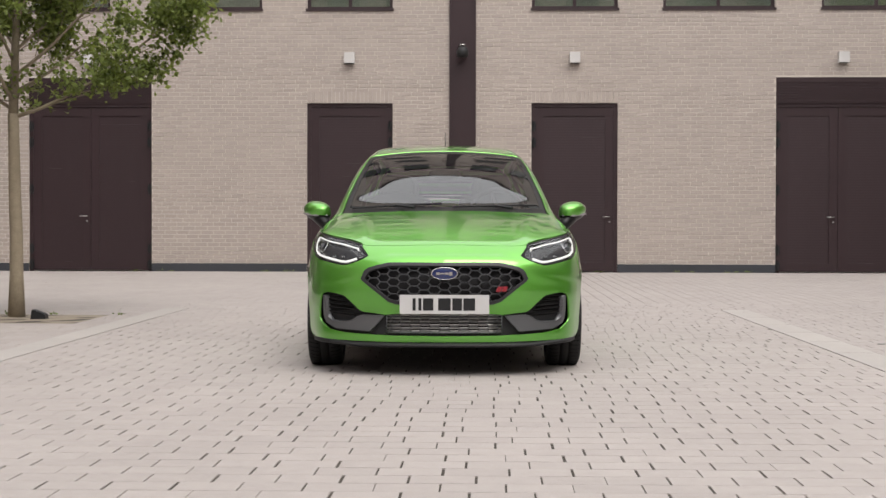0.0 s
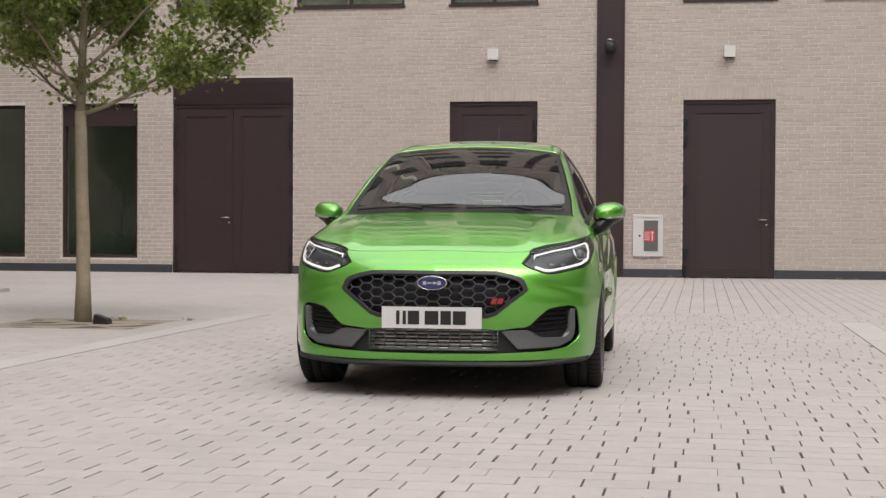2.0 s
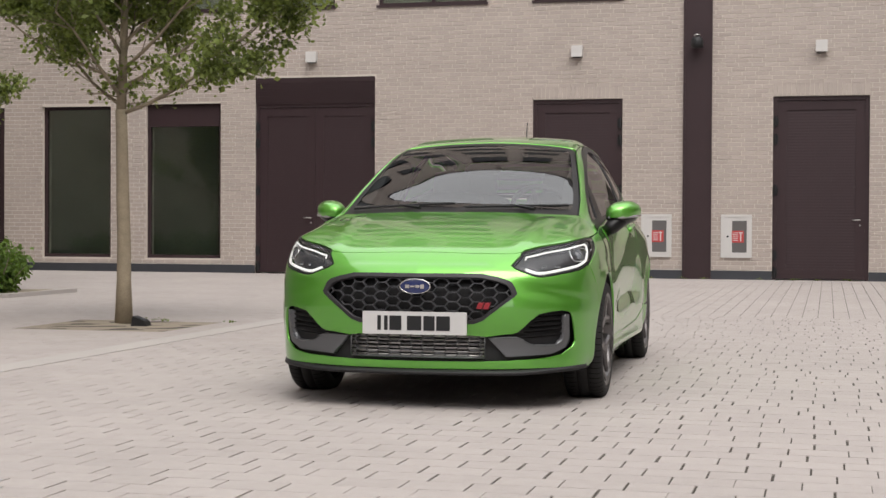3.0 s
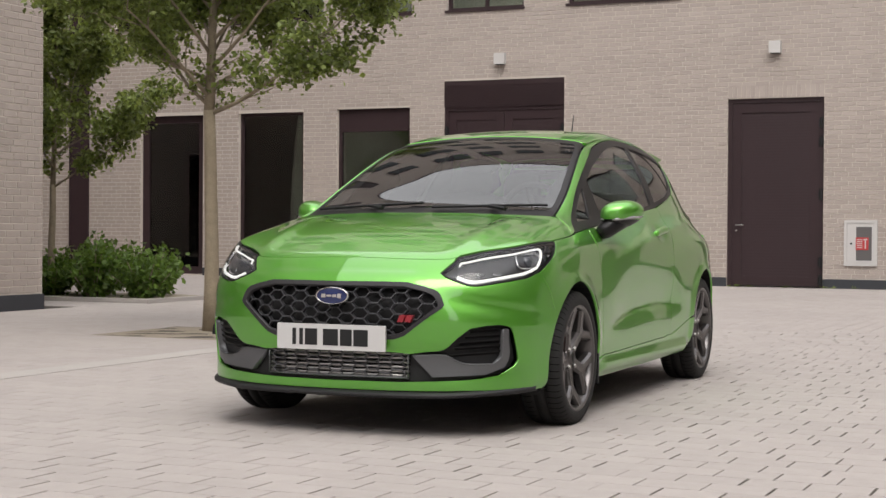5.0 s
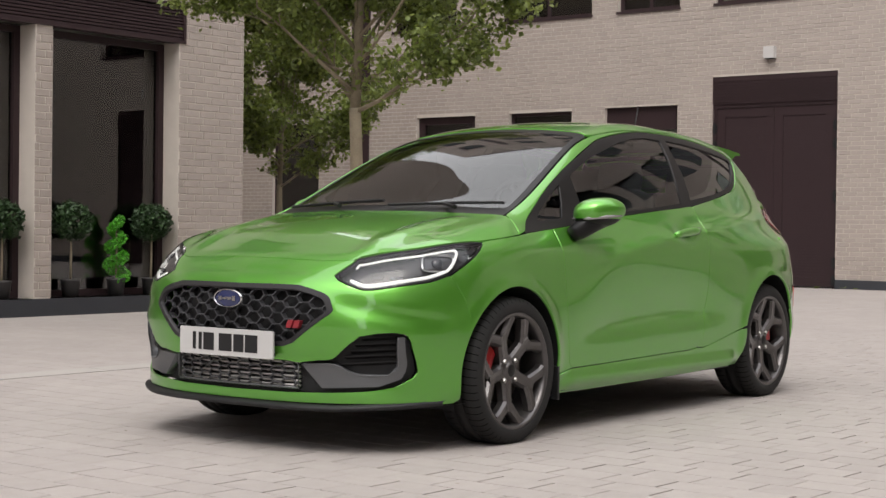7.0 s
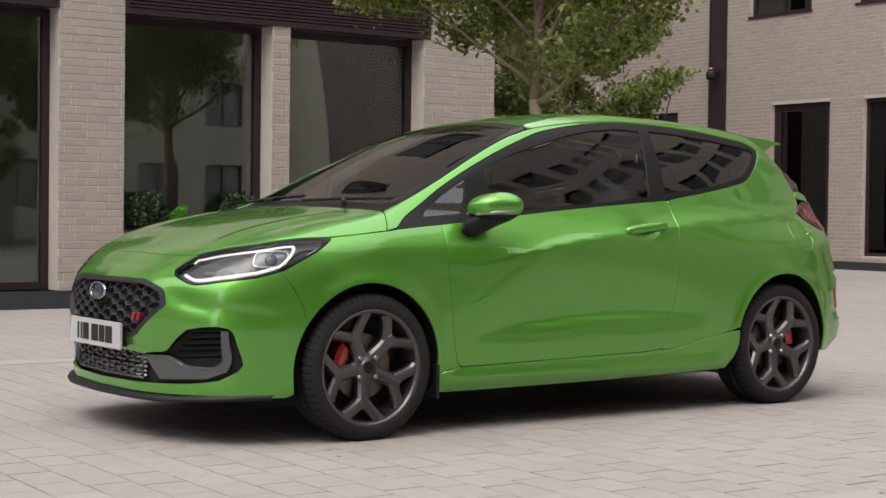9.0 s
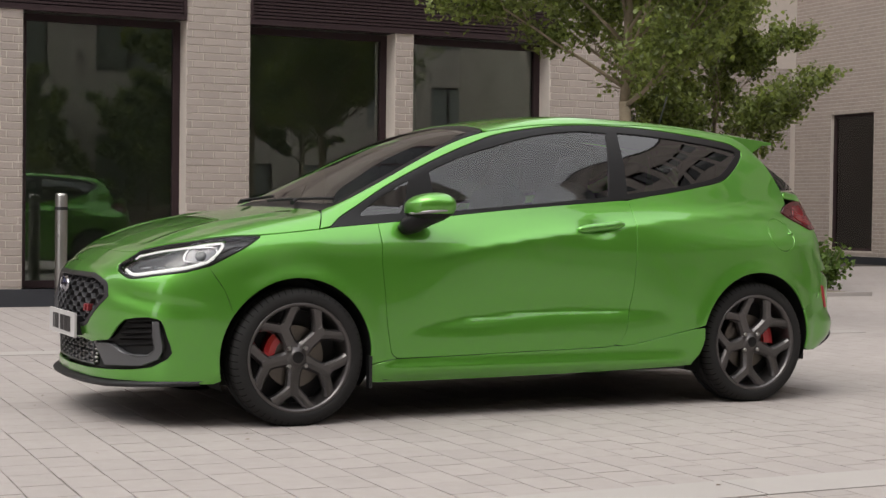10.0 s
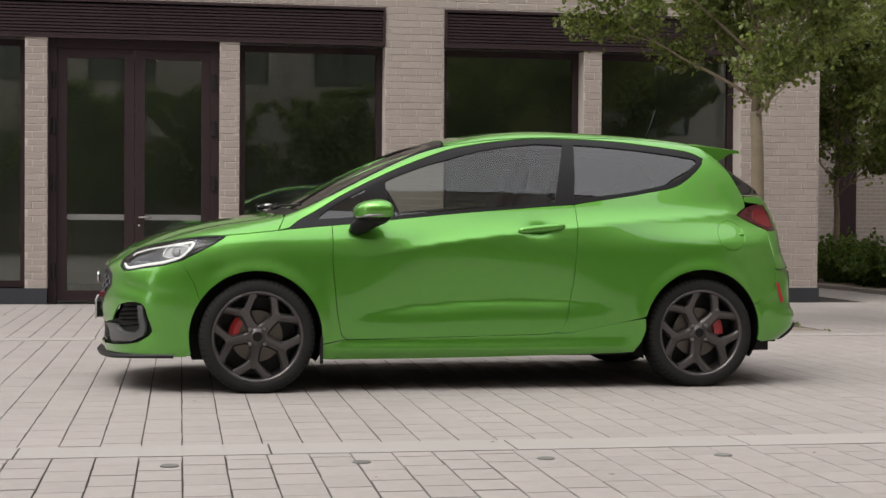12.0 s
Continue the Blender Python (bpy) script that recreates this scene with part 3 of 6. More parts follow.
def storeys(name, wall, u0, u1, z0, z1, lots, label, first=None, glaze=None):
    """A plain upper wall with a row of framed windows on each storey; lots: the windows' spans along the wall."""
    first = z0 + 1.0 if first is None else first
    rows = [first + 3.4 * k for k in range(20) if first + 3.4 * k + 2.2 < z1]
    hs = [(a, b, z, z + 1.8) for z in rows for a, b in lots]
    w_ = tagged(wall.solid(name, u0, u1, z0, z1, hs, 0.35, M_BRICK), label)
    for z in rows:
        bm = bmesh.new()
        for a, b in lots:
            wall.box(bm, a, b, -0.22, -0.18, z, z + 1.8)
        part("window_row", bm, glaze or M_FAR_WINDOW, w_)
        bm = bmesh.new()
        for a, b in lots:
            for p, q, c, d in ((a, b, z, z + 0.07), (a, b, z + 1.73, z + 1.8), (a, a + 0.07, z + 0.07, z + 1.73), (b - 0.07, b, z + 0.07, z + 1.73), ((a + b) / 2 - 0.035, (a + b) / 2 + 0.035, z + 0.07, z + 1.73)):
                wall.box(bm, p, q, -0.18, -0.12, c, d)
        part("window_frame_row", bm, M_BROWN, w_)
    bm = bmesh.new()
    wall.box(bm, u0, u1, -0.36, 0.05, z1, z1 + 0.18)
    part("parapet", bm, M_BROWN, w_)


spans = [(a, b) for a, b, c, d in HIGH_WINDOWS]
storeys("wall_north_upper", NORTH, -20, 21, 7.305, 23.2, [(-19.0, -17.6), *spans, (9.0, 10.5), (11.3, 13.1), (14.0, 15.5), (16.4, 18.2), (18.9, 20.3)], "pale brick upper storeys with rows of dark windows", 8.3)
storeys("wall_west_upper", WEST, -9, 6.90, 5.205, 15.2, [(u, u + 1.6) for u in np.arange(-8.3, 6, 2.4)], "pale brick upper storeys with rows of dark windows", 5.6)
FAR = Wall("y", -20.0, 1)
wall_f = FAR.solid("wall_far", 6.85, 18.63, -0.1, 15.2, [(8.1, 9.4, 0.24, 2.9), (14.4, 15.7, 3.9, 5.6)], 0.35, M_MORTAR)
tagged(wall_f, "pale buff brick wall closing the far corner")
FAR.bricks(wall_f, 6.95, 18.5, 0.16, 4.2, [(8.1, 9.4, 0.24, 2.9), (12.5, 12.95, 0, 15)])
window(FAR, "window_%d" % n, 8.1, 9.4, 0.24, 2.9)
window(FAR, "window_%d" % (n + 1), 14.4, 15.7, 3.9, 5.6)
bm = bmesh.new()
FAR.box(bm, 6.92, 12.49, 0.0, 0.014, -0.02, 0.15)
FAR.box(bm, 12.96, 18.6, 0.0, 0.014, -0.02, 0.15)
tagged(part("plinth_far", bm, M_SLATE), "dark slate plinth along the foot of the wall", kind="structure")
bm = bmesh.new()
FAR.box(bm, 12.5, 12.95, 0.0, 0.03, -0.02, 15.0)
tagged(part("facade_panel", bm, M_BROWN), "tall dark brown metal panel strip in the brick facade", kind="structure")
storeys("wall_east", Wall("y", 15.5, -1), -24, 9.5, -0.1, 16.8, [(u, u + 1.7) for u in np.arange(-23, 8, 2.9)], "pale brick apartment block with rows of dark windows, out of view", 1.0, M_PALE_WINDOW)
storeys("wall_east_return", Wall("x", 9.5, 1), 15.51, 40, -0.1, 16.8, [(u, u + 1.7) for u in np.arange(17, 38, 2.9)], "pale brick apartment block with rows of dark windows, out of view", 1.0, M_PALE_WINDOW)
# Added behind the camera to bound the sky in the car's reflections.
storeys("wall_south", Wall("x", -33.0, 1), -34, 15.4, -0.1, 16.0, [(u, u + 1.7) for u in np.arange(-33, 14, 3.1)], "pale brick apartment block with rows of dark windows, out of view", 1.0, M_PALE_WINDOW)
# Added out of view: closes the open north-east corner in the glass reflections.
storeys("wall_north_east", Wall("y", 36.0, -1), 9.6, 40, -0.1, 24.0, [(u, u + 1.7) for u in np.arange(7, 38, 2.9)], "pale brick apartment block with rows of dark windows, out of view", 1.0, M_PALE_WINDOW)

# ---- the green car ----
M_PAINT = mat("green_metallic_paint", (0.112, 0.368, 0.040), 0.35, 0.70, grain=0.10, grain_scale=1500, coat=1.0, coat_rough=0.015)
M_PAINT.node_tree.nodes["Principled BSDF"].inputs["Coat IOR"].default_value = 1.58
M_SATIN = mat("satin_black_trim", (0.010, 0.0095, 0.010), 0.38, grain=0.06, bump=0.03, spec=0.22)
M_GREY_BLADE = mat("grey_satin_blade", (0.115, 0.117, 0.123), 0.36, 0.5, grain=0.05)
M_GRILLE_RIM = mat("dark_grey_grille_rim", (0.024, 0.023, 0.025), 0.42, grain=0.05, spec=0.3)
M_TYRE = mat("tyre_rubber", (0.016, 0.0155, 0.0155), 0.75, vary=0.15, grain=0.15, bump=0.2, spec=0.3)
M_RIM = mat("magnetite_alloy", (0.105, 0.098, 0.098), 0.36, 0.8, grain=0.06, coat=0.4, coat_rough=0.1)
M_DISC = mat("brake_disc_steel", (0.15, 0.135, 0.12), 0.4, 1.0, grain=0.1)
M_CALIPER = mat("red_caliper_paint", (0.385, 0.0084, 0.0126), 0.3, coat=0.6)
M_CHROME = mat("chrome", (0.5625, 0.5625, 0.5775), 0.08, 1.0)
M_BLUE = mat("blue_enamel", (0.010, 0.018, 0.085), 0.25, coat=0.8)
M_TRIM_IN = mat("dark_cabin_trim", (0.022, 0.022, 0.024), 0.8, vary=0.15, grain=0.15, bump=0.2)
M_SEAT = mat("dark_seat_cloth", (0.030, 0.030, 0.033), 0.9, vary=0.15, grain=0.2, bump=0.3)
M_PLATE = mat("white_plate", (0.496, 0.4898, 0.4836), 0.35, grain=0.02)
M_TAIL = mat("red_lamp_lens", (0.06, 0.003, 0.005), 0.12, vary=0.25, scale=22, coat=0.25)
M_SCREEN = glass("windscreen_glass", (0.56, 0.59, 0.57), 0.0, 1.85)
M_SIDE_GLASS = glass("side_glass", (0.62, 0.66, 0.63), 0.0, 1.74)
M_TINTED = glass("tinted_glass", (0.10, 0.105, 0.11), 0.0, 1.9)
M_LENS = glass("clear_lamp_cover", (0.93, 0.94, 0.94), 0.0, 1.45)
M_LAMP_GREY = mat("lamp_grey", (0.10, 0.10, 0.11), 0.25, 0.6)
M_DRL = bpy.data.materials.new("daytime_light")
M_DRL.use_nodes = True
M_DRL.node_tree.nodes["Principled BSDF"].inputs["Base Color"].default_value = (0.42, 0.42, 0.42, 1)
M_DRL.node_tree.nodes["Principled BSDF"].inputs["Emission Color"].default_value = (1.0, 0.97, 0.92, 1)
M_DRL.node_tree.nodes["Principled BSDF"].inputs["Emission Strength"].default_value = 0.5

car = empty("hatchback_car", pose(-0.02, 0.023, 0, 0, 0, 1.6))
tagged(car, "bright metallic green three-door hatchback parked on the paving", "car")


def spline(*keys):
    """A smooth curve through (x, y) keys that does not overshoot."""
    kx = np.array([k[0] for k in keys], float)
    ky = np.array([k[1] for k in keys], float)
    s = np.diff(ky) / np.diff(kx)
    m = np.zeros(len(kx))
    m[0], m[-1] = s[0], s[-1]
    w = np.diff(kx)
    same = s[:-1] * s[1:] > 0
    m[1:-1] = np.where(same, (w[:-1] + w[1:]) / (w[1:] / np.where(same, s[:-1], 1) + w[:-1] / np.where(same, s[1:], 1)), 0)

    def at(x):
        x = np.clip(np.asarray(x, float), kx[0], kx[-1])
        i = np.clip(np.searchsorted(kx, x) - 1, 0, len(kx) - 2)
        h = kx[i + 1] - kx[i]
        t = (x - kx[i]) / h
        return (ky[i] * (1 + 2 * t) * (1 - t) ** 2 + m[i] * h * t * (1 - t) ** 2 + ky[i + 1] * t * t * (3 - 2 * t) + m[i + 1] * h * t * t * (t - 1))
    return at


def step(a, b, x):
    t = np.clip((x - a) / (b - a), 0, 1)
    return t * t * (3 - 2 * t)


# the body's ruling curves: top line, plan and section
TOP = spline((-0.93, 0.350), (-0.87, 0.540), (-0.807, 0.665), (-0.72, 0.748), (-0.57, 0.819), (-0.434, 0.870), (-0.234, 0.918), (-0.01, 0.956),
             (0.09, 0.975), (0.151, 0.997), (0.41, 1.130), (0.673, 1.262), (0.939, 1.368), (1.107, 1.407), (1.379, 1.451), (1.62, 1.466),
             (1.9, 1.460), (2.25, 1.443), (2.6, 1.407), (2.8, 1.380), (3.4, 1.255))
SWEEP = spline((-0.8, 0.14), (-0.3, 0.14), (0.1, 0.12), (0.7, 0.21), (1.2, 0.11), (1.6, 0.0), (2.3, -0.05), (2.8, -0.15))
CROWN = spline((-0.8, 0.03), (0.0, 0.05), (0.5, 0.06), (1.1, 0.09), (1.6, 0.10), (2.8, 0.09))
WIDE = spline((-0.88, 0.714), (-0.52, 0.809), (-0.25, 0.842), (0.0, 0.844), (0.4, 0.832), (0.9, 0.837), (1.5, 0.845), (2.1, 0.853), (2.5, 0.849), (2.75, 0.826), (2.95, 0.779), (3.2, 0.694))
CABIN = spline((-0.2, 0.78), (0.1, 0.80), (0.45, 0.812), (0.9, 0.835), (1.5, 0.858), (2.1, 0.852), (2.45, 0.82), (2.75, 0.765), (3.0, 0.70))
SECTION = spline((0.10, -0.09), (0.18, -0.045), (0.26, -0.018), (0.40, -0.002), (0.52, 0.0), (0.66, -0.004), (0.76, -0.012), (0.82, -0.026), (0.88, -0.052),
                 (0.95, -0.092), (1.09, -0.148), (1.27, -0.238), (1.334, -0.282), (1.40, -0.335), (1.55, -0.46))
NOSE = spline((0.10, -0.770), (0.19, -0.825), (0.23, -0.830), (0.30, -0.827), (0.36, -0.833), (0.41, -0.846), (0.5, -0.852), (0.58, -0.842), (0.64, -0.823), (0.70, -0.787), (0.8, -0.690), (1.0, -0.430))
NOSE_PLAN = spline((0.0, 0.0), (0.3, 0.022), (0.5, 0.078), (0.65, 0.165), (0.75, 0.275), (0.82, 0.44), (0.87, 0.68), (1.2, 3.0))
TAIL = spline((0.10, 2.935), (0.25, 3.115), (0.33, 3.205), (0.39, 3.220), (0.45, 3.190), (0.64, 3.180), (0.75, 3.135), (0.88, 3.105), (1.0, 3.060), (1.09, 3.015), (1.27, 2.780), (1.36, 2.690), (1.5, 2.550))
TAIL_PLAN = spline((0.0, 0.0), (0.4, 0.015), (0.55, 0.04), (0.66, 0.085), (0.75, 0.165), (0.82, 0.33), (0.88, 0.62), (1.2, 2.5))
CREASE = spline((0.2, 0.62), (0.435, 0.69), (0.742, 0.757), (1.056, 0.816), (1.377, 0.858), (1.70, 0.893), (2.04, 0.930), (2.39, 0.955), (2.75, 0.975))
SCALLOP = spline((0.4, 0.36), (0.561, 0.415), (0.747, 0.455), (1.061, 0.485), (1.378, 0.50), (1.696, 0.493), (1.95, 0.465))


def soften(curve, lo, hi, s):
    """The same curve with its kinks rounded over about s."""
    x = np.arange(lo - 4 * s, hi + 4 * s, 0.002)
    g = np.exp(-0.5 * (np.arange(-4 * s, 4 * s + 0.001, 0.002) / s) ** 2)
    y = curve(x)
    a, b = x < lo, x > hi
    y[a] = curve(lo) + (x[a] - lo) * (curve(lo + 0.01) - curve(lo)) / 0.01
    y[b] = curve(hi) + (x[b] - hi) * (curve(hi) - curve(hi - 0.01)) / 0.01
    y = np.convolve(y, g / g.sum(), "same")
    y = np.where((x < lo) | (x > hi), curve(x), y)
    return lambda q: np.interp(q, x, y)


TOP = soften(TOP, -0.55, 3.0, 0.05)
WIDE = soften(WIDE, -0.8, 3.1, 0.08)
CABIN = soften(CABIN, -0.2, 3.0, 0.08)
SECTION = soften(SECTION, 0.12, 1.5, 0.025)
CROWN = soften(CROWN, -0.7, 2.7, 0.08)
SWEEP = soften(SWEEP, -0.7, 2.7, 0.10)


def smax(a, b, k):
    h = np.maximum(k - np.abs(a - b), 0) / k
    return np.maximum(a, b) + h * h * k / 4


def body(x, y, z):
    """Negative inside the car's outer skin."""
    x = np.sqrt(np.asarray(x, float) ** 2 + 1e-8)
    b = step(0.80, 0.98, z)
    w = WIDE(y) * (1 - b) + CABIN(y) * b + SECTION(z)
    w = w - 1.6 * np.maximum(z - 0.68, 0) ** 2 * (1 - step(-0.42, 0.10, y))
    for cy, cz in ((-0.008, 0.302), (2.505, 0.312)):
        r = np.hypot(y - cy, z - cz)
        w = w + 0.013 * np.exp(-((r - 0.352) / 0.045) ** 2) * step(0.12, 0.3, z)
    mid = step(0.42, 1.25, y) * (1 - step(2.70, 2.95, y))
    d = z - CREASE(y)
    w = w + mid * 0.025 * np.exp(-(np.sqrt(d * d + 1e-4) - 0.01) / np.where(d < 0, 0.095, 0.034))
    door = step(0.42, 0.95, y) * (1 - step(1.55, 2.05, y))
    e = z - SCALLOP(y)
    w = w - door * 0.029 * np.exp(-(np.sqrt(e * e + 8e-5) - 0.009) / np.where(e > 0, 0.10, 0.046))
    w = w - 0.022 * np.exp(-((y - 1.555) / 0.085) ** 2 - ((z - 0.882) / 0.034) ** 2)
    w = w + 0.025 * np.exp(-((z - 0.228) / 0.036) ** 2) * step(0.33, 0.5, y) * (1 - step(2.0, 2.15, y))
    side = x - w
    top = (z - (TOP(y - SWEEP(y) * x * x) - CROWN(y) * x * x)) * 0.9
    # two soft ridges on the bonnet
    ridge = 0.010 * np.exp(-((x - 0.50 - 0.10 * (y + 0.3)) / 0.05) ** 2) * step(-0.72, -0.45, y) * (1 - step(-0.05, 0.1, y))
    top = top - ridge
    front = (NOSE(z) + NOSE_PLAN(x) - y) * 0.85
    # a ledge over the lower mouth, at the bumper's corners
    front = front + 0.009 * np.exp(-((z - 0.60 + 0.25 * (x - 0.5)) / 0.035) ** 2) * step(0.42, 0.6, x) * (1 - step(0.78, 0.84, x))
    rear = (y - TAIL(z) + TAIL_PLAN(x)) * 0.85
    return smax(smax(side, top, 0.052), smax(front, rear, 0.03), 0.05)


def normal_at(p):
    e = 0.004
    g = np.stack([body(*(p + np.eye(3)[i] * e).T) - body(*(p - np.eye(3)[i] * e).T) for i in range(3)], 1)
    return g / np.linalg.norm(g, axis=1)[:, None]


def meet(a, b):
    """Where the way from a (inside) to b (outside) crosses the skin."""
    lo, hi = np.zeros(len(a)), np.ones(len(a))
    for _ in range(26):
        m = (lo + hi) / 2
        q = a + (b - a) * m[:, None]
        out = body(q[:, 0], q[:, 1], q[:, 2]) > 0
        hi = np.where(out, m, hi)
        lo = np.where(out, lo, m)
    return a + (b - a) * ((lo + hi) / 2)[:, None]


def on_skin(view, pts):
    """Points given in a side (y, z), front (x, z), back (x, z) or top (x, y) view, set on the skin."""
    p = np.array(pts, float)
    o, n_ = np.zeros(len(p)), np.ones(len(p))
    if view == "s":
        return meet(np.stack([o, p[:, 0], p[:, 1]], 1), np.stack([n_ * 1.3, p[:, 0], p[:, 1]], 1))
    if view == "f":
        return meet(np.stack([p[:, 0], o + 0.25, p[:, 1]], 1), np.stack([p[:, 0], o - 1.3, p[:, 1]], 1))
    if view == "b":
        return meet(np.stack([p[:, 0], o + 2.0, p[:, 1]], 1), np.stack([p[:, 0], o + 3.8, p[:, 1]], 1))
    return meet(np.stack([p[:, 0], p[:, 1], o + 0.3], 1), np.stack([p[:, 0], p[:, 1], o + 1.9], 1))


class Chart:
    """Unrolls the skin about an axis: 'long' the car's length, 'nose' and 'stern' upright axes."""

    def __init__(self, kind):
        self.kind = kind

    def flat(self, p):
        if self.kind == "long":
            return np.stack([np.arctan2(p[:, 0], p[:, 2] - 0.56) * 0.75, p[:, 1]], 1)
        if self.kind == "nose":
            return np.stack([np.arctan2(p[:, 0], 0.35 - p[:, 1]), p[:, 2]], 1)
        return np.stack([np.arctan2(p[:, 0], p[:, 1] - 2.2) * 0.9, p[:, 2]], 1)

    def skin(self, q):
        u, v = q[:, 0], q[:, 1]
        if self.kind == "long":
            a = u / 0.75
            c = np.stack([0 * u, v, 0 * u + 0.56], 1)
            w = np.stack([np.sin(a), 0 * u, np.cos(a)], 1)
        elif self.kind == "nose":
            c = np.stack([0 * u, 0 * u + 0.35, v], 1)
            w = np.stack([np.sin(u), -np.cos(u), 0 * u], 1)
        else:
            a = u / 0.9
            c = np.stack([0 * u, 0 * u + 2.2, v], 1)
            w = np.stack([np.sin(a), np.cos(a), 0 * u], 1)
        return meet(c, c + w * 1.7)


LONG, FRONT, STERN = Chart("long"), Chart("nose"), Chart("stern")


def flow(pts, gap=0.014):
    """A smooth run through points, with points about gap apart."""
    p = np.array(pts, float)
    if len(p) == 2:
        n_ = max(1, int(np.linalg.norm(p[1] - p[0]) / gap))
        return [p[0] + (p[1] - p[0]) * i / n_ for i in range(n_)] + [p[1]]
    out = []
    e = np.vstack([2 * p[0] - p[1], p, 2 * p[-1] - p[-2]])
    for i in range(1, len(e) - 2):
        a, b, c, d = e[i - 1:i + 3]
        n_ = max(1, int(np.linalg.norm(c - b) / gap))
        for k in range(n_):
            t = k / n_
            out.append(0.5 * (2 * b + (c - a) * t + (2 * a - 5 * b + 4 * c - d) * t * t + (3 * b - a - 3 * c + d) * t ** 3))
    out.append(p[-1])
    return out


def outline(chart, runs):
    """A closed outline in the chart, from runs of (view, points)."""
    q = []
    for view, pts in runs:
        q.append(chart.flat(on_skin(view, flow(pts))))
    q = np.vstack(q)
    keep = [0]
    for i in range(1, len(q)):
        if np.linalg.norm(q[i] - q[keep[-1]]) > 0.003:
            keep.append(i)
    if np.linalg.norm(q[keep[-1]] - q[keep[0]]) < 0.003:
        keep.pop()
    return q[keep]


def inside(q, ring):
    x, y = q[:, 0][:, None], q[:, 1][:, None]
    a, b = ring, np.roll(ring, -1, 0)
    cross = (a[:, 1] > y) != (b[:, 1] > y)
    with np.errstate(divide="ignore", invalid="ignore"):
        t = (b[:, 0] - a[:, 0]) * (y - a[:, 1]) / (b[:, 1] - a[:, 1]) + a[:, 0]
    return (np.sum(cross & (x < t), 1) % 2).astype(bool)


def far_from(q, ring, d):
    a, b = ring, np.roll(ring, -1, 0)
    ab = b - a
    t = np.clip(((q[:, None] - a) * ab).sum(2) / np.maximum((ab * ab).sum(1), 1e-12), 0, 1)
    return np.min(np.linalg.norm(q[:, None] - a - ab * t[:, :, None], axis=2), 1) > d


def shrink(ring, s):
    """An outline moved inwards by s."""
    a = np.roll(ring, 1, 0)
    b = np.roll(ring, -1, 0)
    d = b - a
    n_ = np.stack([-d[:, 1], d[:, 0]], 1) / np.maximum(np.linalg.norm(d, axis=1), 1e-9)[:, None]
    area = np.sum(ring[:, 0] * np.roll(ring[:, 1], -1) - np.roll(ring[:, 0], -1) * ring[:, 1])
    return ring + n_ * s * (1 if area > 0 else -1)


from mathutils.geometry import delaunay_2d_cdt


def sheet(chart, ring, holes=(), h=0.022, off=0.0, deep=0.012, half=False):
    """Vertices, faces and normals of a panel of the skin inside ring and outside the holes; deep: its turned-in edge."""
    lo, hi = ring.min(0), ring.max(0)
    g = np.stack(np.meshgrid(np.arange(lo[0] + h * 0.5, hi[0], h), np.arange(lo[1] + h * 0.5, hi[1], h)), 2).reshape(-1, 2)
    rings = [ring, *holes]
    ok = np.ones(len(g), bool)
    for r in rings:
        ok[ok] = far_from(g[ok], r, h * 0.4)
    ok[ok] = inside(g[ok], ring)
    for r in holes:
        ok[ok] = ~inside(g[ok], r)
    pts, edges = [], []
    for r in rings:
        o = len(pts)
        pts += [Vector(p) for p in r]
        edges += [(o + i, o + (i + 1) % len(r)) for i in range(len(r))]
    pts += [Vector(p) for p in g[ok]]
    v2, _, f2, *_ = delaunay_2d_cdt(pts, edges, [], 0, 1e-5)
    q = np.array([tuple(v) for v in v2])
    f = np.array([t for t in f2 if len(t) == 3])
    c = q[f].mean(1)
    sel = inside(c, ring)
    for r in holes:
        sel &= ~inside(c, r)
    f = f[sel]
    used = np.unique(f)
    index = -np.ones(len(q), int)
    index[used] = np.arange(len(used))
    q, f = q[used], index[f]
    p = chart.skin(q)
    nm = normal_at(p)
    p = p + nm * off
    e0, e1 = p[f[:, 1]] - p[f[:, 0]], p[f[:, 2]] - p[f[:, 0]]
    flip = (np.cross(e0, e1) * nm[f[:, 0]]).sum(1) < 0
    f[flip] = f[flip][:, ::-1]
    faces = [tuple(t) for t in f]
    verts = [tuple(a) for a in p]
    norms = [[tuple(nm[i]) for i in t] for t in faces]
    if deep:
        count = {}
        for a, b, d in faces:
            for e in ((a, b), (b, d), (d, a)):
                count[e] = count.get(e, 0) + 1
        rim = [e for e in count if (e[1], e[0]) not in count]
        inner = {}
        for a, b in rim:
            if half and abs(q[a][0]) < 1e-4 and abs(q[b][0]) < 1e-4:
                continue
            for i in (a, b):
                if i not in inner:
                    inner[i] = len(verts)
                    verts.append(tuple(p[i] - nm[i] * deep))
            faces.append((b, a, inner[a], inner[b]))
            norms.append([(0, 0, 0)] * 4)
    return verts, faces, norms


def mirrored(sh):
    v, f, n_ = sh
    return ([(-a, b, c) for a, b, c in v], [t[::-1] for t in f], [[(-a, b, c) for a, b, c in t[::-1]] for t in n_])


def joined(a, b):
    o = len(a[0])
    return (a[0] + b[0], a[1] + [tuple(i + o for i in t) for t in b[1]], a[2] + b[2])


def skin_part(name, sh, material, parent, label=""):
    v, f, n_ = sh
    me = bpy.data.meshes.new(name)
    me.from_pydata(v, [], f)
    me.materials.append(material)
    me.shade_smooth()
    me.normals_split_custom_set([x for t in n_ for x in t])
    ob = new(name, me)
    ob.parent = parent
    return tagged(ob, label)


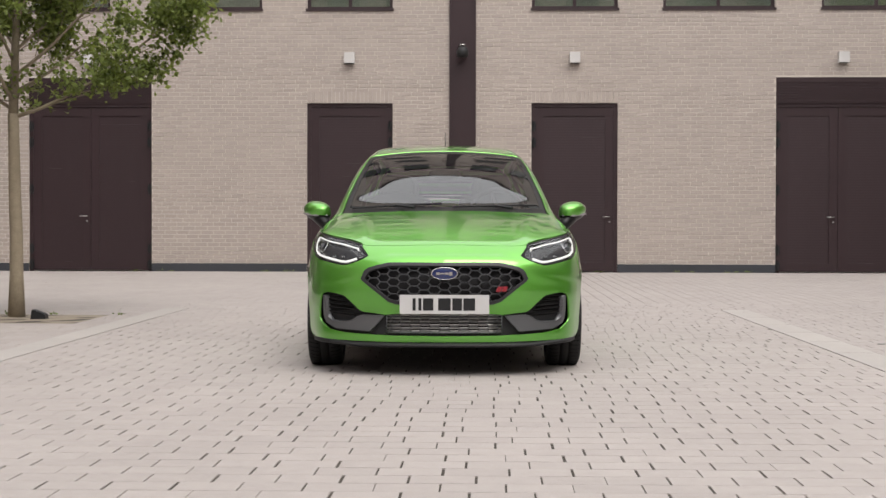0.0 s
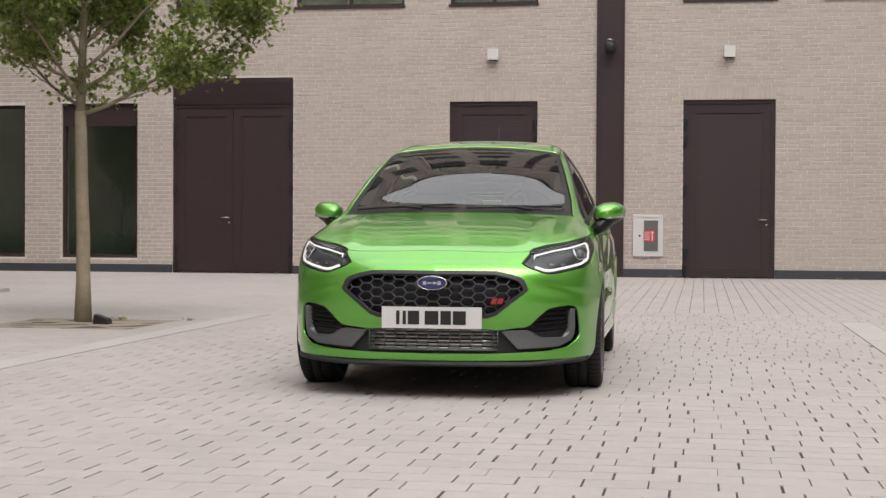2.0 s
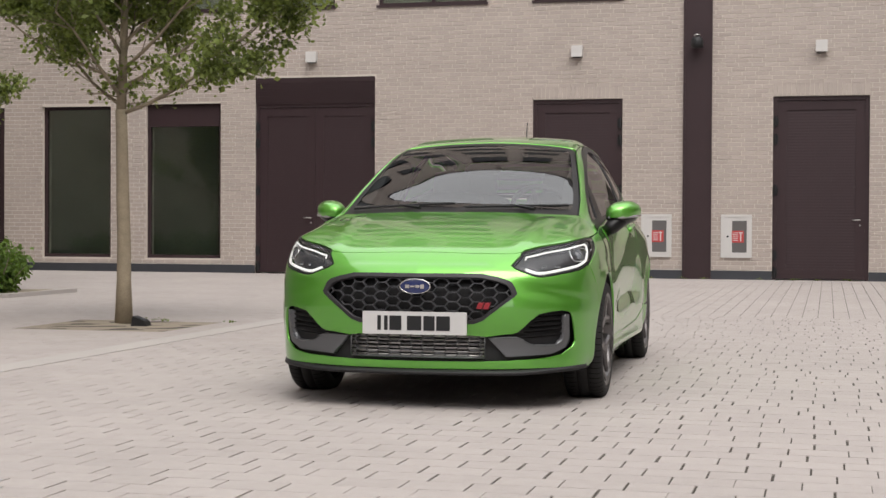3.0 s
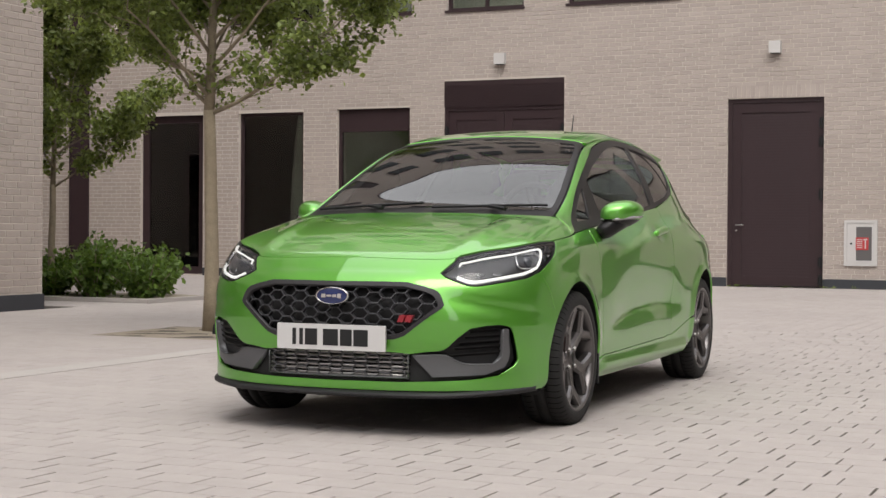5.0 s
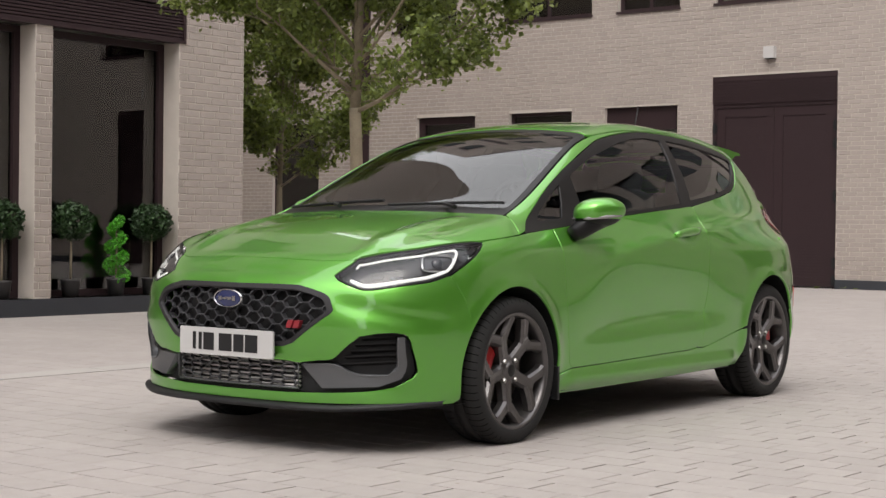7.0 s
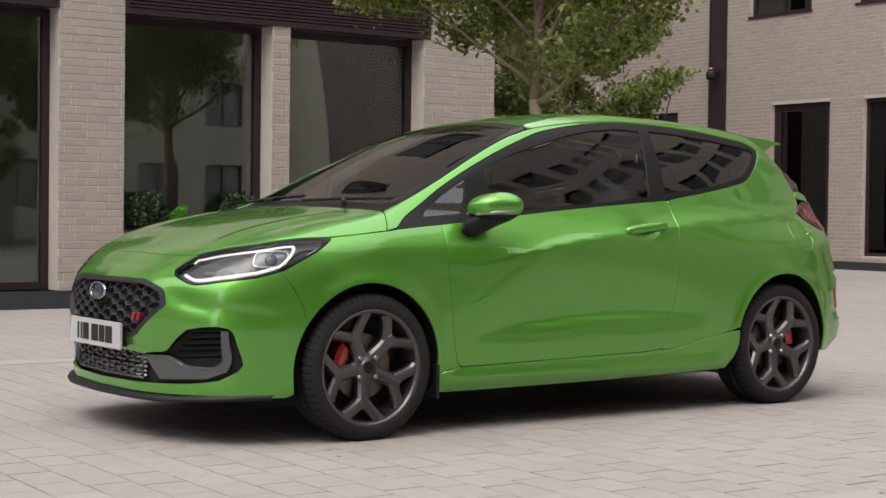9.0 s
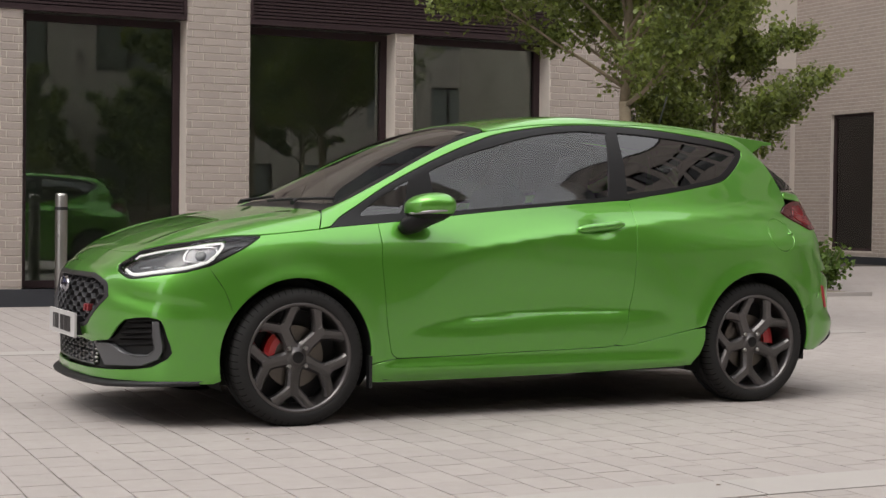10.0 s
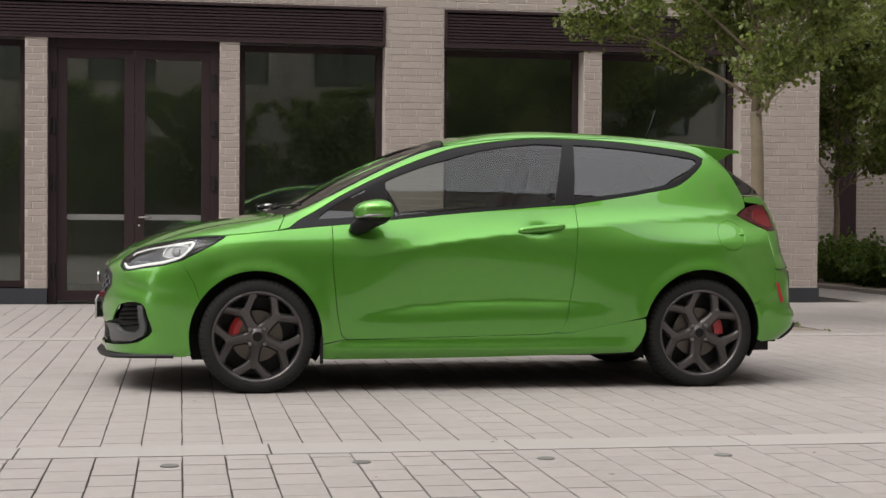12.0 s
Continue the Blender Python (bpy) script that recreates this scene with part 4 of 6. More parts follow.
def pair(name, sh, material, parents, label=""):
    """The same panel on both sides of the car."""
    if not isinstance(parents, (list, tuple)):
        parents = (parents, parents)
    return (skin_part(name, sh, material, parents[0], label), skin_part(name, mirrored(sh), material, parents[1], label))


def middle(name, chart, runs, holes, material, parent=None, label="", **kw):
    """A panel across the car's middle, from its left half."""
    def closed(runs_):
        r = outline(chart, runs_)
        n_ = max(2, int(abs(r[-1, 1] - r[0, 1]) / 0.02))
        seam = [[0.0, r[-1, 1] + (r[0, 1] - r[-1, 1]) * i / n_] for i in range(1, n_)]
        r[0, 0] = r[-1, 0] = 0.0
        return np.vstack([r, seam])
    sh = sheet(chart, closed(runs), [closed(h_) for h_ in holes], half=True, **kw)
    return skin_part(name, joined(sh, mirrored(sh)), material, parent or car, label)


def arc(cy, cz, r, a0, a1, n_=14):
    return [(cy + r * math.cos(radians(a0 + (a1 - a0) * i / n_)), cz + r * math.sin(radians(a0 + (a1 - a0) * i / n_))) for i in range(n_ + 1)]


LAMP = [("f", [(0.452, 0.703), (0.490, 0.752)]), ("s", [(-0.622, 0.771), (-0.54, 0.796), (-0.46, 0.813), (-0.389, 0.827), (-0.29, 0.838), (-0.190, 0.842)]),
        ("s", [(-0.172, 0.836), (-0.243, 0.793), (-0.333, 0.746), (-0.42, 0.706), (-0.50, 0.683)]), ("f", [(0.713, 0.670), (0.60, 0.650), (0.532, 0.667), (0.48, 0.688)])]
DLO_LOW = [(0.166, 0.882), (0.321, 0.896), (0.444, 0.906), (0.600, 0.921), (0.757, 0.938), (1.074, 0.971), (1.394, 0.999), (1.722, 1.025), (1.890, 1.047), (2.060, 1.072),
           (2.235, 1.102), (2.379, 1.130), (2.457, 1.164), (2.541, 1.222), (2.597, 1.273)]
DLO_TOP = [(2.612, 1.300), (2.532, 1.336), (2.392, 1.357), (2.253, 1.374), (2.118, 1.388), (1.949, 1.399), (1.825, 1.403), (1.612, 1.403), (1.443, 1.390), (1.275, 1.367),
           (1.109, 1.335), (0.974, 1.291), (0.842, 1.241), (0.712, 1.185), (0.583, 1.124), (0.454, 1.057), (0.327, 0.981), (0.231, 0.928)]
DLO = [("s", DLO_LOW), ("s", DLO_TOP)]
DOOR_REAR = [(1.635, 0.314), (1.682, 0.344), (1.706, 0.391), (1.722, 0.468), (1.743, 0.594), (1.759, 0.750), (1.774, 0.907), (1.778, 0.986), (1.770, 1.022)]


def moved(pts, dy=0.0, dz=0.0):
    return [(a + dy, b + dz) for a, b in pts]


# bonnet, wings, doors, sides, roof
middle("bonnet", LONG, [("t", [(0.0, -0.684), (0.25, -0.678), (0.40, -0.658), (0.47, -0.638)]), ("s", [(-0.606, 0.780), (-0.54, 0.800), (-0.46, 0.817), (-0.389, 0.831), (-0.29, 0.842), (-0.18, 0.8465)]),
                        ("s", [(-0.06, 0.857), (0.110, 0.875)]), ("s", [(0.129, 0.910), (0.146, 0.942)]), ("t", [(0.70, 0.147), (0.655, 0.147)]), ("t", [(0.64, 0.145), (0.4, 0.098), (0.0, 0.067)])], [], M_PAINT)
wing = outline(LONG, [("s", [(-0.306, 0.497), (-0.341, 0.60), (-0.406, 0.7045)]), ("s", [(-0.333, 0.7425), (-0.243, 0.7895), (-0.1705, 0.833)]),
                      ("s", [(-0.167, 0.8415), (-0.05, 0.853), (0.112, 0.870), (0.17, 0.8775), (0.321, 0.8915), (0.404, 0.8985)]),
                      ("s", [(0.4045, 0.808), (0.4005, 0.717), (0.411, 0.595), (0.425, 0.442), (0.444, 0.335), (0.456, 0.300), (0.478, 0.2845)]),
                      ("s", [(0.42, 0.2755), (0.352, 0.262)]), ("s", arc(-0.008, 0.302, 0.356, -6, 146))])
pair("wing", sheet(LONG, wing), M_PAINT, car)
door_ring = outline(LONG, [("s", [(0.4075, 0.899), (0.408, 0.808), (0.404, 0.717), (0.4145, 0.595), (0.4285, 0.442), (0.4475, 0.335), (0.460, 0.300)]), ("s", [(0.485, 0.2855), (0.748, 0.289), (1.061, 0.296), (1.378, 0.303), (1.570, 0.3065)]),
                           ("s", DOOR_REAR), ("s", [(1.722, 1.021), (1.394, 0.995), (1.074, 0.967), (0.757, 0.934), (0.60, 0.917), (0.444, 0.902)])])
doors = pair("door", sheet(LONG, door_ring, h=0.018), M_PAINT, car)
fuel_ring = outline(LONG, [("s", arc(2.692, 0.857, 0.085, 0, 350, 28))])
side_ring = outline(LONG, [("s", [(0.117, 0.8765), (0.135, 0.911), (0.152, 0.944)]), ("t", [(0.70, 0.154), (0.675, 0.160)]), ("t", [(0.667, 0.18), (0.644, 0.42), (0.602, 0.67), (0.566, 0.87), (0.541, 1.04)]),
                           ("t", [(0.536, 1.09), (0.515, 1.6), (0.495, 2.2), (0.468, 2.60)]), ("s", [(2.70, 1.315), (2.765, 1.215), (2.822, 1.10), (2.835, 1.055)]),
                           ("s", [(2.836, 1.019), (2.80, 1.0), (2.760, 0.973)]), ("s", [(2.808, 0.948), (2.893, 0.908), (2.945, 0.884)]), ("s", [(2.975, 0.70), (2.955, 0.54), (2.826, 0.472)]), ("s", arc(2.505, 0.312, 0.353, 26, 165)),
                           ("s", [(2.120, 0.390), (1.893, 0.345), (1.72, 0.313), (1.645, 0.317)]), ("s", moved(DOOR_REAR[1:], 0.0036)),
                           ("s", moved([(1.80, 1.033)] + DLO_LOW[8:], 0.0, -0.004)), ("s", moved(DLO_TOP + [(0.172, 0.885)], 0.0, 0.004))])
pair("side_panel", sheet(LONG, side_ring, [fuel_ring]), M_PAINT, car)
flaps = pair("fuel_flap", sheet(LONG, shrink(fuel_ring, 0.0025), off=-0.0005), M_PAINT, car)
for s, flap in zip((1, -1), flaps):
    p = on_skin("s", [(2.760, 0.862)])[0]
    bm = bmesh.new()
    box(bm, -0.006, 0.006, -0.014, 0.014, -0.007, 0.007)
    bmesh.ops.bevel(bm, geom=bm.edges, offset=0.004, segments=2)
    for v in bm.verts:
        v.co += Vector((s * p[0], p[1], p[2]))
    part("finger_tab", bm, M_PAINT, flap, smooth=True)
skirt = outline(LONG, [("s", [(0.352, 0.258), (0.358, 0.180)]), ("s", [(0.40, 0.177), (0.754, 0.178), (1.386, 0.185), (2.10, 0.204)]), ("s", [(2.14, 0.26), (2.160, 0.33), (2.158, 0.388)]),
                       ("s", [(2.11, 0.383), (1.893, 0.3415), (1.72, 0.309), (1.64, 0.3105), (1.570, 0.3025), (1.378, 0.299), (1.061, 0.292), (0.748, 0.285), (0.47, 0.2805)])])
pair("side_skirt", sheet(LONG, skirt, off=0.004, deep=0.03), M_PAINT, car)
middle("roof", LONG, [("t", [(0.0, 1.100), (0.3, 1.092), (0.515, 1.066)]), ("t", [(0.530, 1.09), (0.509, 1.6), (0.489, 2.2), (0.462, 2.60)]), ("t", [(0.455, 2.62), (0.25, 2.655), (0.0, 2.66)])], [], M_PAINT)

# side glass and its black surround
g_sail = [("s", [(0.33, 0.935), (0.535, 0.950)]), ("s", [(0.575, 1.02), (0.602, 1.105)]), ("s", [(0.56, 1.085), (0.452, 1.024), (0.345, 0.955)])]
g_door = [("s", [(0.728, 0.955), (1.074, 0.987), (1.395, 1.015), (1.667, 1.041)]), ("s", [(1.705, 1.20), (1.755, 1.368)]),
          ("s", [(1.607, 1.374), (1.438, 1.358), (1.269, 1.328), (1.101, 1.284), (0.936, 1.236), (0.773, 1.174), (0.712, 1.145)]), ("s", [(0.716, 1.072), (0.724, 0.965)])]
g_rear = [("s", [(1.778, 1.058), (2.062, 1.093), (2.237, 1.124), (2.365, 1.153), (2.443, 1.191), (2.523, 1.249), (2.566, 1.281)]), ("s", [(2.560, 1.296), (2.535, 1.303), (2.383, 1.324), (2.177, 1.347), (1.975, 1.364), (1.822, 1.372)]), ("s", [(1.800, 1.2), (1.780, 1.07)])]
rings = [outline(LONG, r) for r in (g_sail, g_door, g_rear)]
pair("window_surround", sheet(LONG, outline(LONG, DLO), rings, off=-0.003, deep=0.014), M_SATIN, car, "satin black window surround")
for r, nm_, m_ in zip(rings, ("corner_window", "side_window", "quarter_window"), (M_TINTED, M_SIDE_GLASS, M_TINTED)):
    for ob in pair(nm_, sheet(LONG, shrink(r, -0.004), off=-0.009, deep=0), m_, car):
        ob.visible_shadow = False

# windscreen with its dark border
ws = [("t", [(0.0, 0.080), (0.4, 0.108), (0.640, 0.150)]), ("t", [(0.656, 0.165), (0.633, 0.42), (0.591, 0.67), (0.555, 0.87), (0.530, 1.04)]), ("t", [(0.510, 1.060), (0.3, 1.086), (0.0, 1.092)])]
wi = [("t", [(0.0, 0.16), (0.4, 0.190), (0.60, 0.225)]), ("t", [(0.620, 0.25), (0.602, 0.42), (0.562, 0.67), (0.527, 0.87), (0.508, 0.965)]), ("t", [(0.488, 0.993), (0.3, 1.005), (0.0, 1.015)])]
middle("windscreen_border", LONG, ws, [wi], M_SATIN, off=-0.004, deep=0.006)
middle("windscreen", LONG, wi, [], M_SCREEN, off=-0.005, deep=0, label="raked windscreen reflecting the sky").visible_shadow = False

# front bumper and its mouths
G_OUT = [("f", [(0.0, 0.664), (0.20, 0.665), (0.325, 0.664)]), ("f", [(0.40, 0.648), (0.462, 0.624), (0.491, 0.570)]), ("f", [(0.482, 0.556), (0.40, 0.493), (0.33, 0.437)]), ("f", [(0.285, 0.421), (0.15, 0.418), (0.0, 0.418)])]
G_IN = [("f", [(0.0, 0.646), (0.20, 0.647), (0.318, 0.646)]), ("f", [(0.388, 0.631), (0.442, 0.610), (0.467, 0.569)]), ("f", [(0.460, 0.560), (0.386, 0.503), (0.320, 0.452)]), ("f", [(0.275, 0.439), (0.15, 0.436), (0.0, 0.436)])]
LOW = [("f", [(0.0, 0.369), (0.25, 0.366), (0.345, 0.359)]), ("f", [(0.42, 0.370), (0.489, 0.380), (0.548, 0.432), (0.593, 0.470)]), ("f", [(0.65, 0.482), (0.697, 0.486)]), ("f", [(0.727, 0.478), (0.741, 0.45), (0.750, 0.33), (0.738, 0.305)]),
       ("f", [(0.69, 0.268), (0.60, 0.252), (0.455, 0.243)]), ("f", [(0.3, 0.238), (0.0, 0.236)])]
bumper = [("t", [(0.0, -0.688), (0.25, -0.682), (0.40, -0.662), (0.47, -0.642)]), ("s", [(-0.610, 0.777), (-0.620, 0.7745)]), ("f", [(0.487, 0.7555), (0.4475, 0.704)]), ("f", [(0.476, 0.685), (0.530, 0.664), (0.60, 0.647), (0.713, 0.667)]), ("s", [(-0.50, 0.680), (-0.42, 0.703), (-0.4075, 0.7055)]), ("s", [(-0.3425, 0.60), (-0.3075, 0.499)]),
          ("s", arc(-0.008, 0.302, 0.356, 147, 195)), ("s", [(-0.38, 0.196), (-0.46, 0.196)]), ("f", [(0.76, 0.205), (0.62, 0.205), (0.43, 0.202), (0.2, 0.20), (0.0, 0.20)])]
middle("front_bumper", FRONT, bumper, [G_OUT, LOW], M_PAINT, h=0.018)
grille = middle("grille", FRONT, G_OUT, [G_IN], M_GRILLE_RIM, off=0.002, deep=0.02, label="wide black honeycomb grille with a grey rim")
middle("grille_backing", FRONT, G_OUT, [], M_BLACK, grille, off=-0.06, deep=0)
lower = middle("lower_mouth", FRONT, LOW, [], M_BLACK, off=-0.035, deep=0, label="black lower bumper mouth")


def in_front(x, z, off):
    p = on_skin("f", [(abs(x), z)])
    q = p + normal_at(p) * off
    return Vector((q[0][0] * (1 if x >= 0 else -1), q[0][1], q[0][2]))


def honeycomb(ring, cw, ch, off, r, keep):
    """Hexagon bars inside an outline of the front view."""
    bm = bmesh.new()
    seen = set()
    col = cw * 0.75
    for i in range(-9, 10):
        for j in range(-2, 16):
            cx, cz = i * col, 0.20 + j * ch + (0.5 * ch if i % 2 else 0)
            if not keep(cx, cz):
                continue
            hexa = [(cx - cw / 2, cz), (cx - cw / 4, cz + ch / 2), (cx + cw / 4, cz + ch / 2), (cx + cw / 2, cz), (cx + cw / 4, cz - ch / 2), (cx - cw / 4, cz - ch / 2)]
            for a, b in zip(hexa, hexa[1:] + hexa[:1]):
                key = (round((a[0] + b[0]) * 500), round((a[1] + b[1]) * 500))
                if key in seen:
                    continue
                seen.add(key)
                mid_ = np.array([[abs(a[0] + b[0]) / 2, (a[1] + b[1]) / 2]])
                if not inside(mid_, ring)[0]:
                    continue
                p, q = in_front(*a, off), in_front(*b, off)
                d = (q - p).normalized()
                nrm = d.cross(Vector((0, 1, 0))).normalized()
                back = Vector((0, 0.022, 0))
                v = [bm.verts.new(w) for w in (p + nrm * r * 0.6, p - nrm * r * 0.6, q - nrm * r * 0.6, q + nrm * r * 0.6,
                                               p + nrm * r + back, p - nrm * r + back, q - nrm * r + back, q + nrm * r + back)]
                for f_ in ((0, 1, 2, 3), (0, 3, 7, 4), (1, 5, 6, 2)):
                    bm.faces.new([v[k] for k in f_])
    bmesh.ops.recalc_face_normals(bm, faces=bm.faces)
    return bm


def front_ring(runs):
    return np.vstack([np.array(flow(p)) for _, p in runs] + [])


def whole(half):
    return np.vstack([half, half[::-1] * np.array([-1, 1])])


part("honeycomb", honeycomb(whole(front_ring(G_IN)), 0.080, 0.047, -0.014, 0.0034, lambda x, z: 0.38 < z < 0.68), mat("grille_grey", (0.055, 0.055, 0.06), 0.4, 0.2, grain=0.05), grille)
low_ring = np.array([(0.336, 0.360), (0.336, 0.262), (-0.336, 0.262), (-0.336, 0.360)])
part("lower_honeycomb", honeycomb(low_ring, 0.076, 0.030, -0.012, 0.0035, lambda x, z: 0.22 < z < 0.39 and abs(x) < 0.38), M_GREY_BLADE, lower)
for k in range(6):
    bm = bmesh.new()
    z = 0.266 + k * 0.0175
    tube(bm, [in_front(x, z, -0.026) for x in np.linspace(-0.338, 0.338, 9)], [0.0065] * 9, 6)
    part("radiator_tube", bm, M_STEEL, lower, smooth=True)
for s in (1, -1):
    bm = bmesh.new()
    tube(bm, [in_front(s * 0.338, 0.362, -0.010), in_front(s * 0.338, 0.258, -0.010)], [0.003, 0.003], 6)
    part("radiator_end", bm, M_GREY_BLADE, lower, smooth=True)
bm = bmesh.new()
tube(bm, [in_front(x, 0.257, -0.014) for x in np.linspace(-0.338, 0.338, 9)], [0.005] * 9, 6)
part("lower_rail", bm, M_GREY_BLADE, lower, smooth=True)
BLADE = [("f", [(0.355, 0.352), (0.492, 0.355)]), ("f", [(0.535, 0.330), (0.576, 0.317), (0.675, 0.316)]), ("f", [(0.699, 0.345), (0.705, 0.40), (0.710, 0.466)]), ("f", [(0.727, 0.466), (0.725, 0.352), (0.708, 0.302)]), ("f", [(0.645, 0.272), (0.440, 0.261)])]
pair("grey_blade", sheet(FRONT, outline(FRONT, BLADE), off=-0.004, deep=0.035), M_GREY_BLADE, (lower, lower), "satin grey bumper blade")
for s in (1, -1):
    for k in range(5):
        bm = bmesh.new()
        z, x0 = 0.352 + k * 0.025, 0.505 + k * 0.022
        p = [in_front(s * x, z + 0.012 * (x - 0.5) / 0.16, -0.020) for x in np.linspace(x0, 0.702, 6)]
        for a, b in zip(p, p[1:]):
            q = [bm.verts.new(w) for w in (a, b, b + Vector((0, 0.02, -0.010)), a + Vector((0, 0.02, -0.010)), a + Vector((0, 0.0, 0.006)), b + Vector((0, 0.0, 0.006)))]
            bm.faces.new((q[0], q[1], q[2], q[3]))
            bm.faces.new((q[4], q[5], q[1], q[0]))
        part("vent_fin", bm, M_SATIN, lower)
    bm = bmesh.new()
    edge = flow([(0.358, 0.352), (0.492, 0.355), (0.535, 0.330), (0.576, 0.317), (0.668, 0.316), (0.697, 0.338), (0.705, 0.40), (0.710, 0.466)], 0.02)
    tube(bm, [in_front(s * x, z, -0.003) for x, z in edge], [0.0024] * len(edge), 6)
    part("blade_edge", bm, M_GREY_BLADE, lower, smooth=True)
# splitter under the bumper
bm = bmesh.new()
xs = np.concatenate([np.linspace(-0.79, -0.4, 14), np.linspace(-0.36, 0.36, 12), np.linspace(0.4, 0.79, 14)])
rows_ = []
for x in xs:
    p = on_skin("f", [(abs(x), 0.205)])[0]
    z = 0.176 + 0.018 * max(0, abs(x) - 0.5) / 0.30
    y = p[1]
    prof = ((y + 0.05, z + 0.030), (y - 0.026, z + 0.014), (y - 0.031, z + 0.006), (y - 0.026, z - 0.004), (y + 0.16, z - 0.006))
    rows_.append([bm.verts.new((x, a, b)) for a, b in prof])
for a, b in zip(rows_, rows_[1:]):
    for k in range(4):
        bm.faces.new((a[k], b[k], b[k + 1], a[k + 1]))
bmesh.ops.recalc_face_normals(bm, faces=bm.faces)
part("splitter", bm, M_BLACK, car, "black front splitter", smooth=True)

# number plate, drawn as plain bars
bm = bmesh.new()
box(bm, -0.26, 0.26, -0.863, -0.853, 0.368, 0.479)
bmesh.ops.bevel(bm, geom=bm.edges, offset=0.003, segments=2)
plate = part("number_plate", bm, M_PLATE, car, "white number plate with dark bars")
for x0, w_ in ((-0.185, 0.018), (-0.151, 0.018), (-0.124, 0.060), (-0.036, 0.072), (0.046, 0.056), (0.110, 0.068)):
    bm = bmesh.new()
    box(bm, x0, x0 + w_, -0.8645, -0.862, 0.388, 0.459)
    part("character_bar", bm, M_BLACK, plate)
bm = bmesh.new()
box(bm, -0.24, 0.24, -0.854, -0.81, 0.378, 0.465)
part("plate_holder", bm, M_BLACK, plate)
# badges as plain shapes
bm = bmesh.new()
for prof, grow in (([(1.0, 0.0), (1.0, 0.010), (0.93, 0.014), (0.9, 0.010)], 1),):
    rr = lathe(bm, prof, 36)
    bm.faces.new(rr[0])
for v in bm.verts:
    v.co = Vector((v.co.x * 0.080, -0.842 - v.co.z, 0.602 + v.co.y * 0.0375))
bmesh.ops.recalc_face_normals(bm, faces=bm.faces)
badge = part("badge", bm, M_CHROME, car, "blue oval badge with a chrome rim", smooth=True)
bm = bmesh.new()
rr = lathe(bm, [(0.93, 0.008), (0.6, 0.012), (0.001, 0.0135)], 36)
for v in bm.verts:
    v.co = Vector((v.co.x * 0.080, -0.842 - v.co.z, 0.602 + v.co.y * 0.0375))
bmesh.ops.recalc_face_normals(bm, faces=bm.faces)
part("badge_field", bm, M_BLUE, badge, smooth=True)
bm = bmesh.new()
for x0, x1, dz in ((-0.048, -0.028, 0.008), (-0.024, 0.0, 0.004), (0.004, 0.024, 0.006), (0.028, 0.046, 0.010)):
    box(bm, x0, x1, -0.8575, -0.854, 0.602 - dz, 0.602 + dz)
part("badge_script", bm, M_CHROME, badge)
bm = bmesh.new()
for x0, x1 in ((0.300, 0.327), (0.332, 0.359)):
    p = in_front((x0 + x1) / 2, 0.511, 0.0)
    lo, hi = 0.496, 0.526
    v = [bm.verts.new((x + (0.012 if z > 0.51 else 0.0), p.y + d, z)) for d in (-0.006, 0.014) for x, z in ((x0, lo), (x1, lo), (x1, hi), (x0, hi))]
    for f_ in ((0, 1, 2, 3), (0, 4, 5, 1), (1, 5, 6, 2), (2, 6, 7, 3), (3, 7, 4, 0)):
        bm.faces.new([v[k] for k in f_])
bmesh.ops.recalc_face_normals(bm, faces=bm.faces)
part("red_badge", bm, mat("dark_red_enamel", (0.24, 0.018, 0.026), 0.35), grille, "small red badge on the grille")

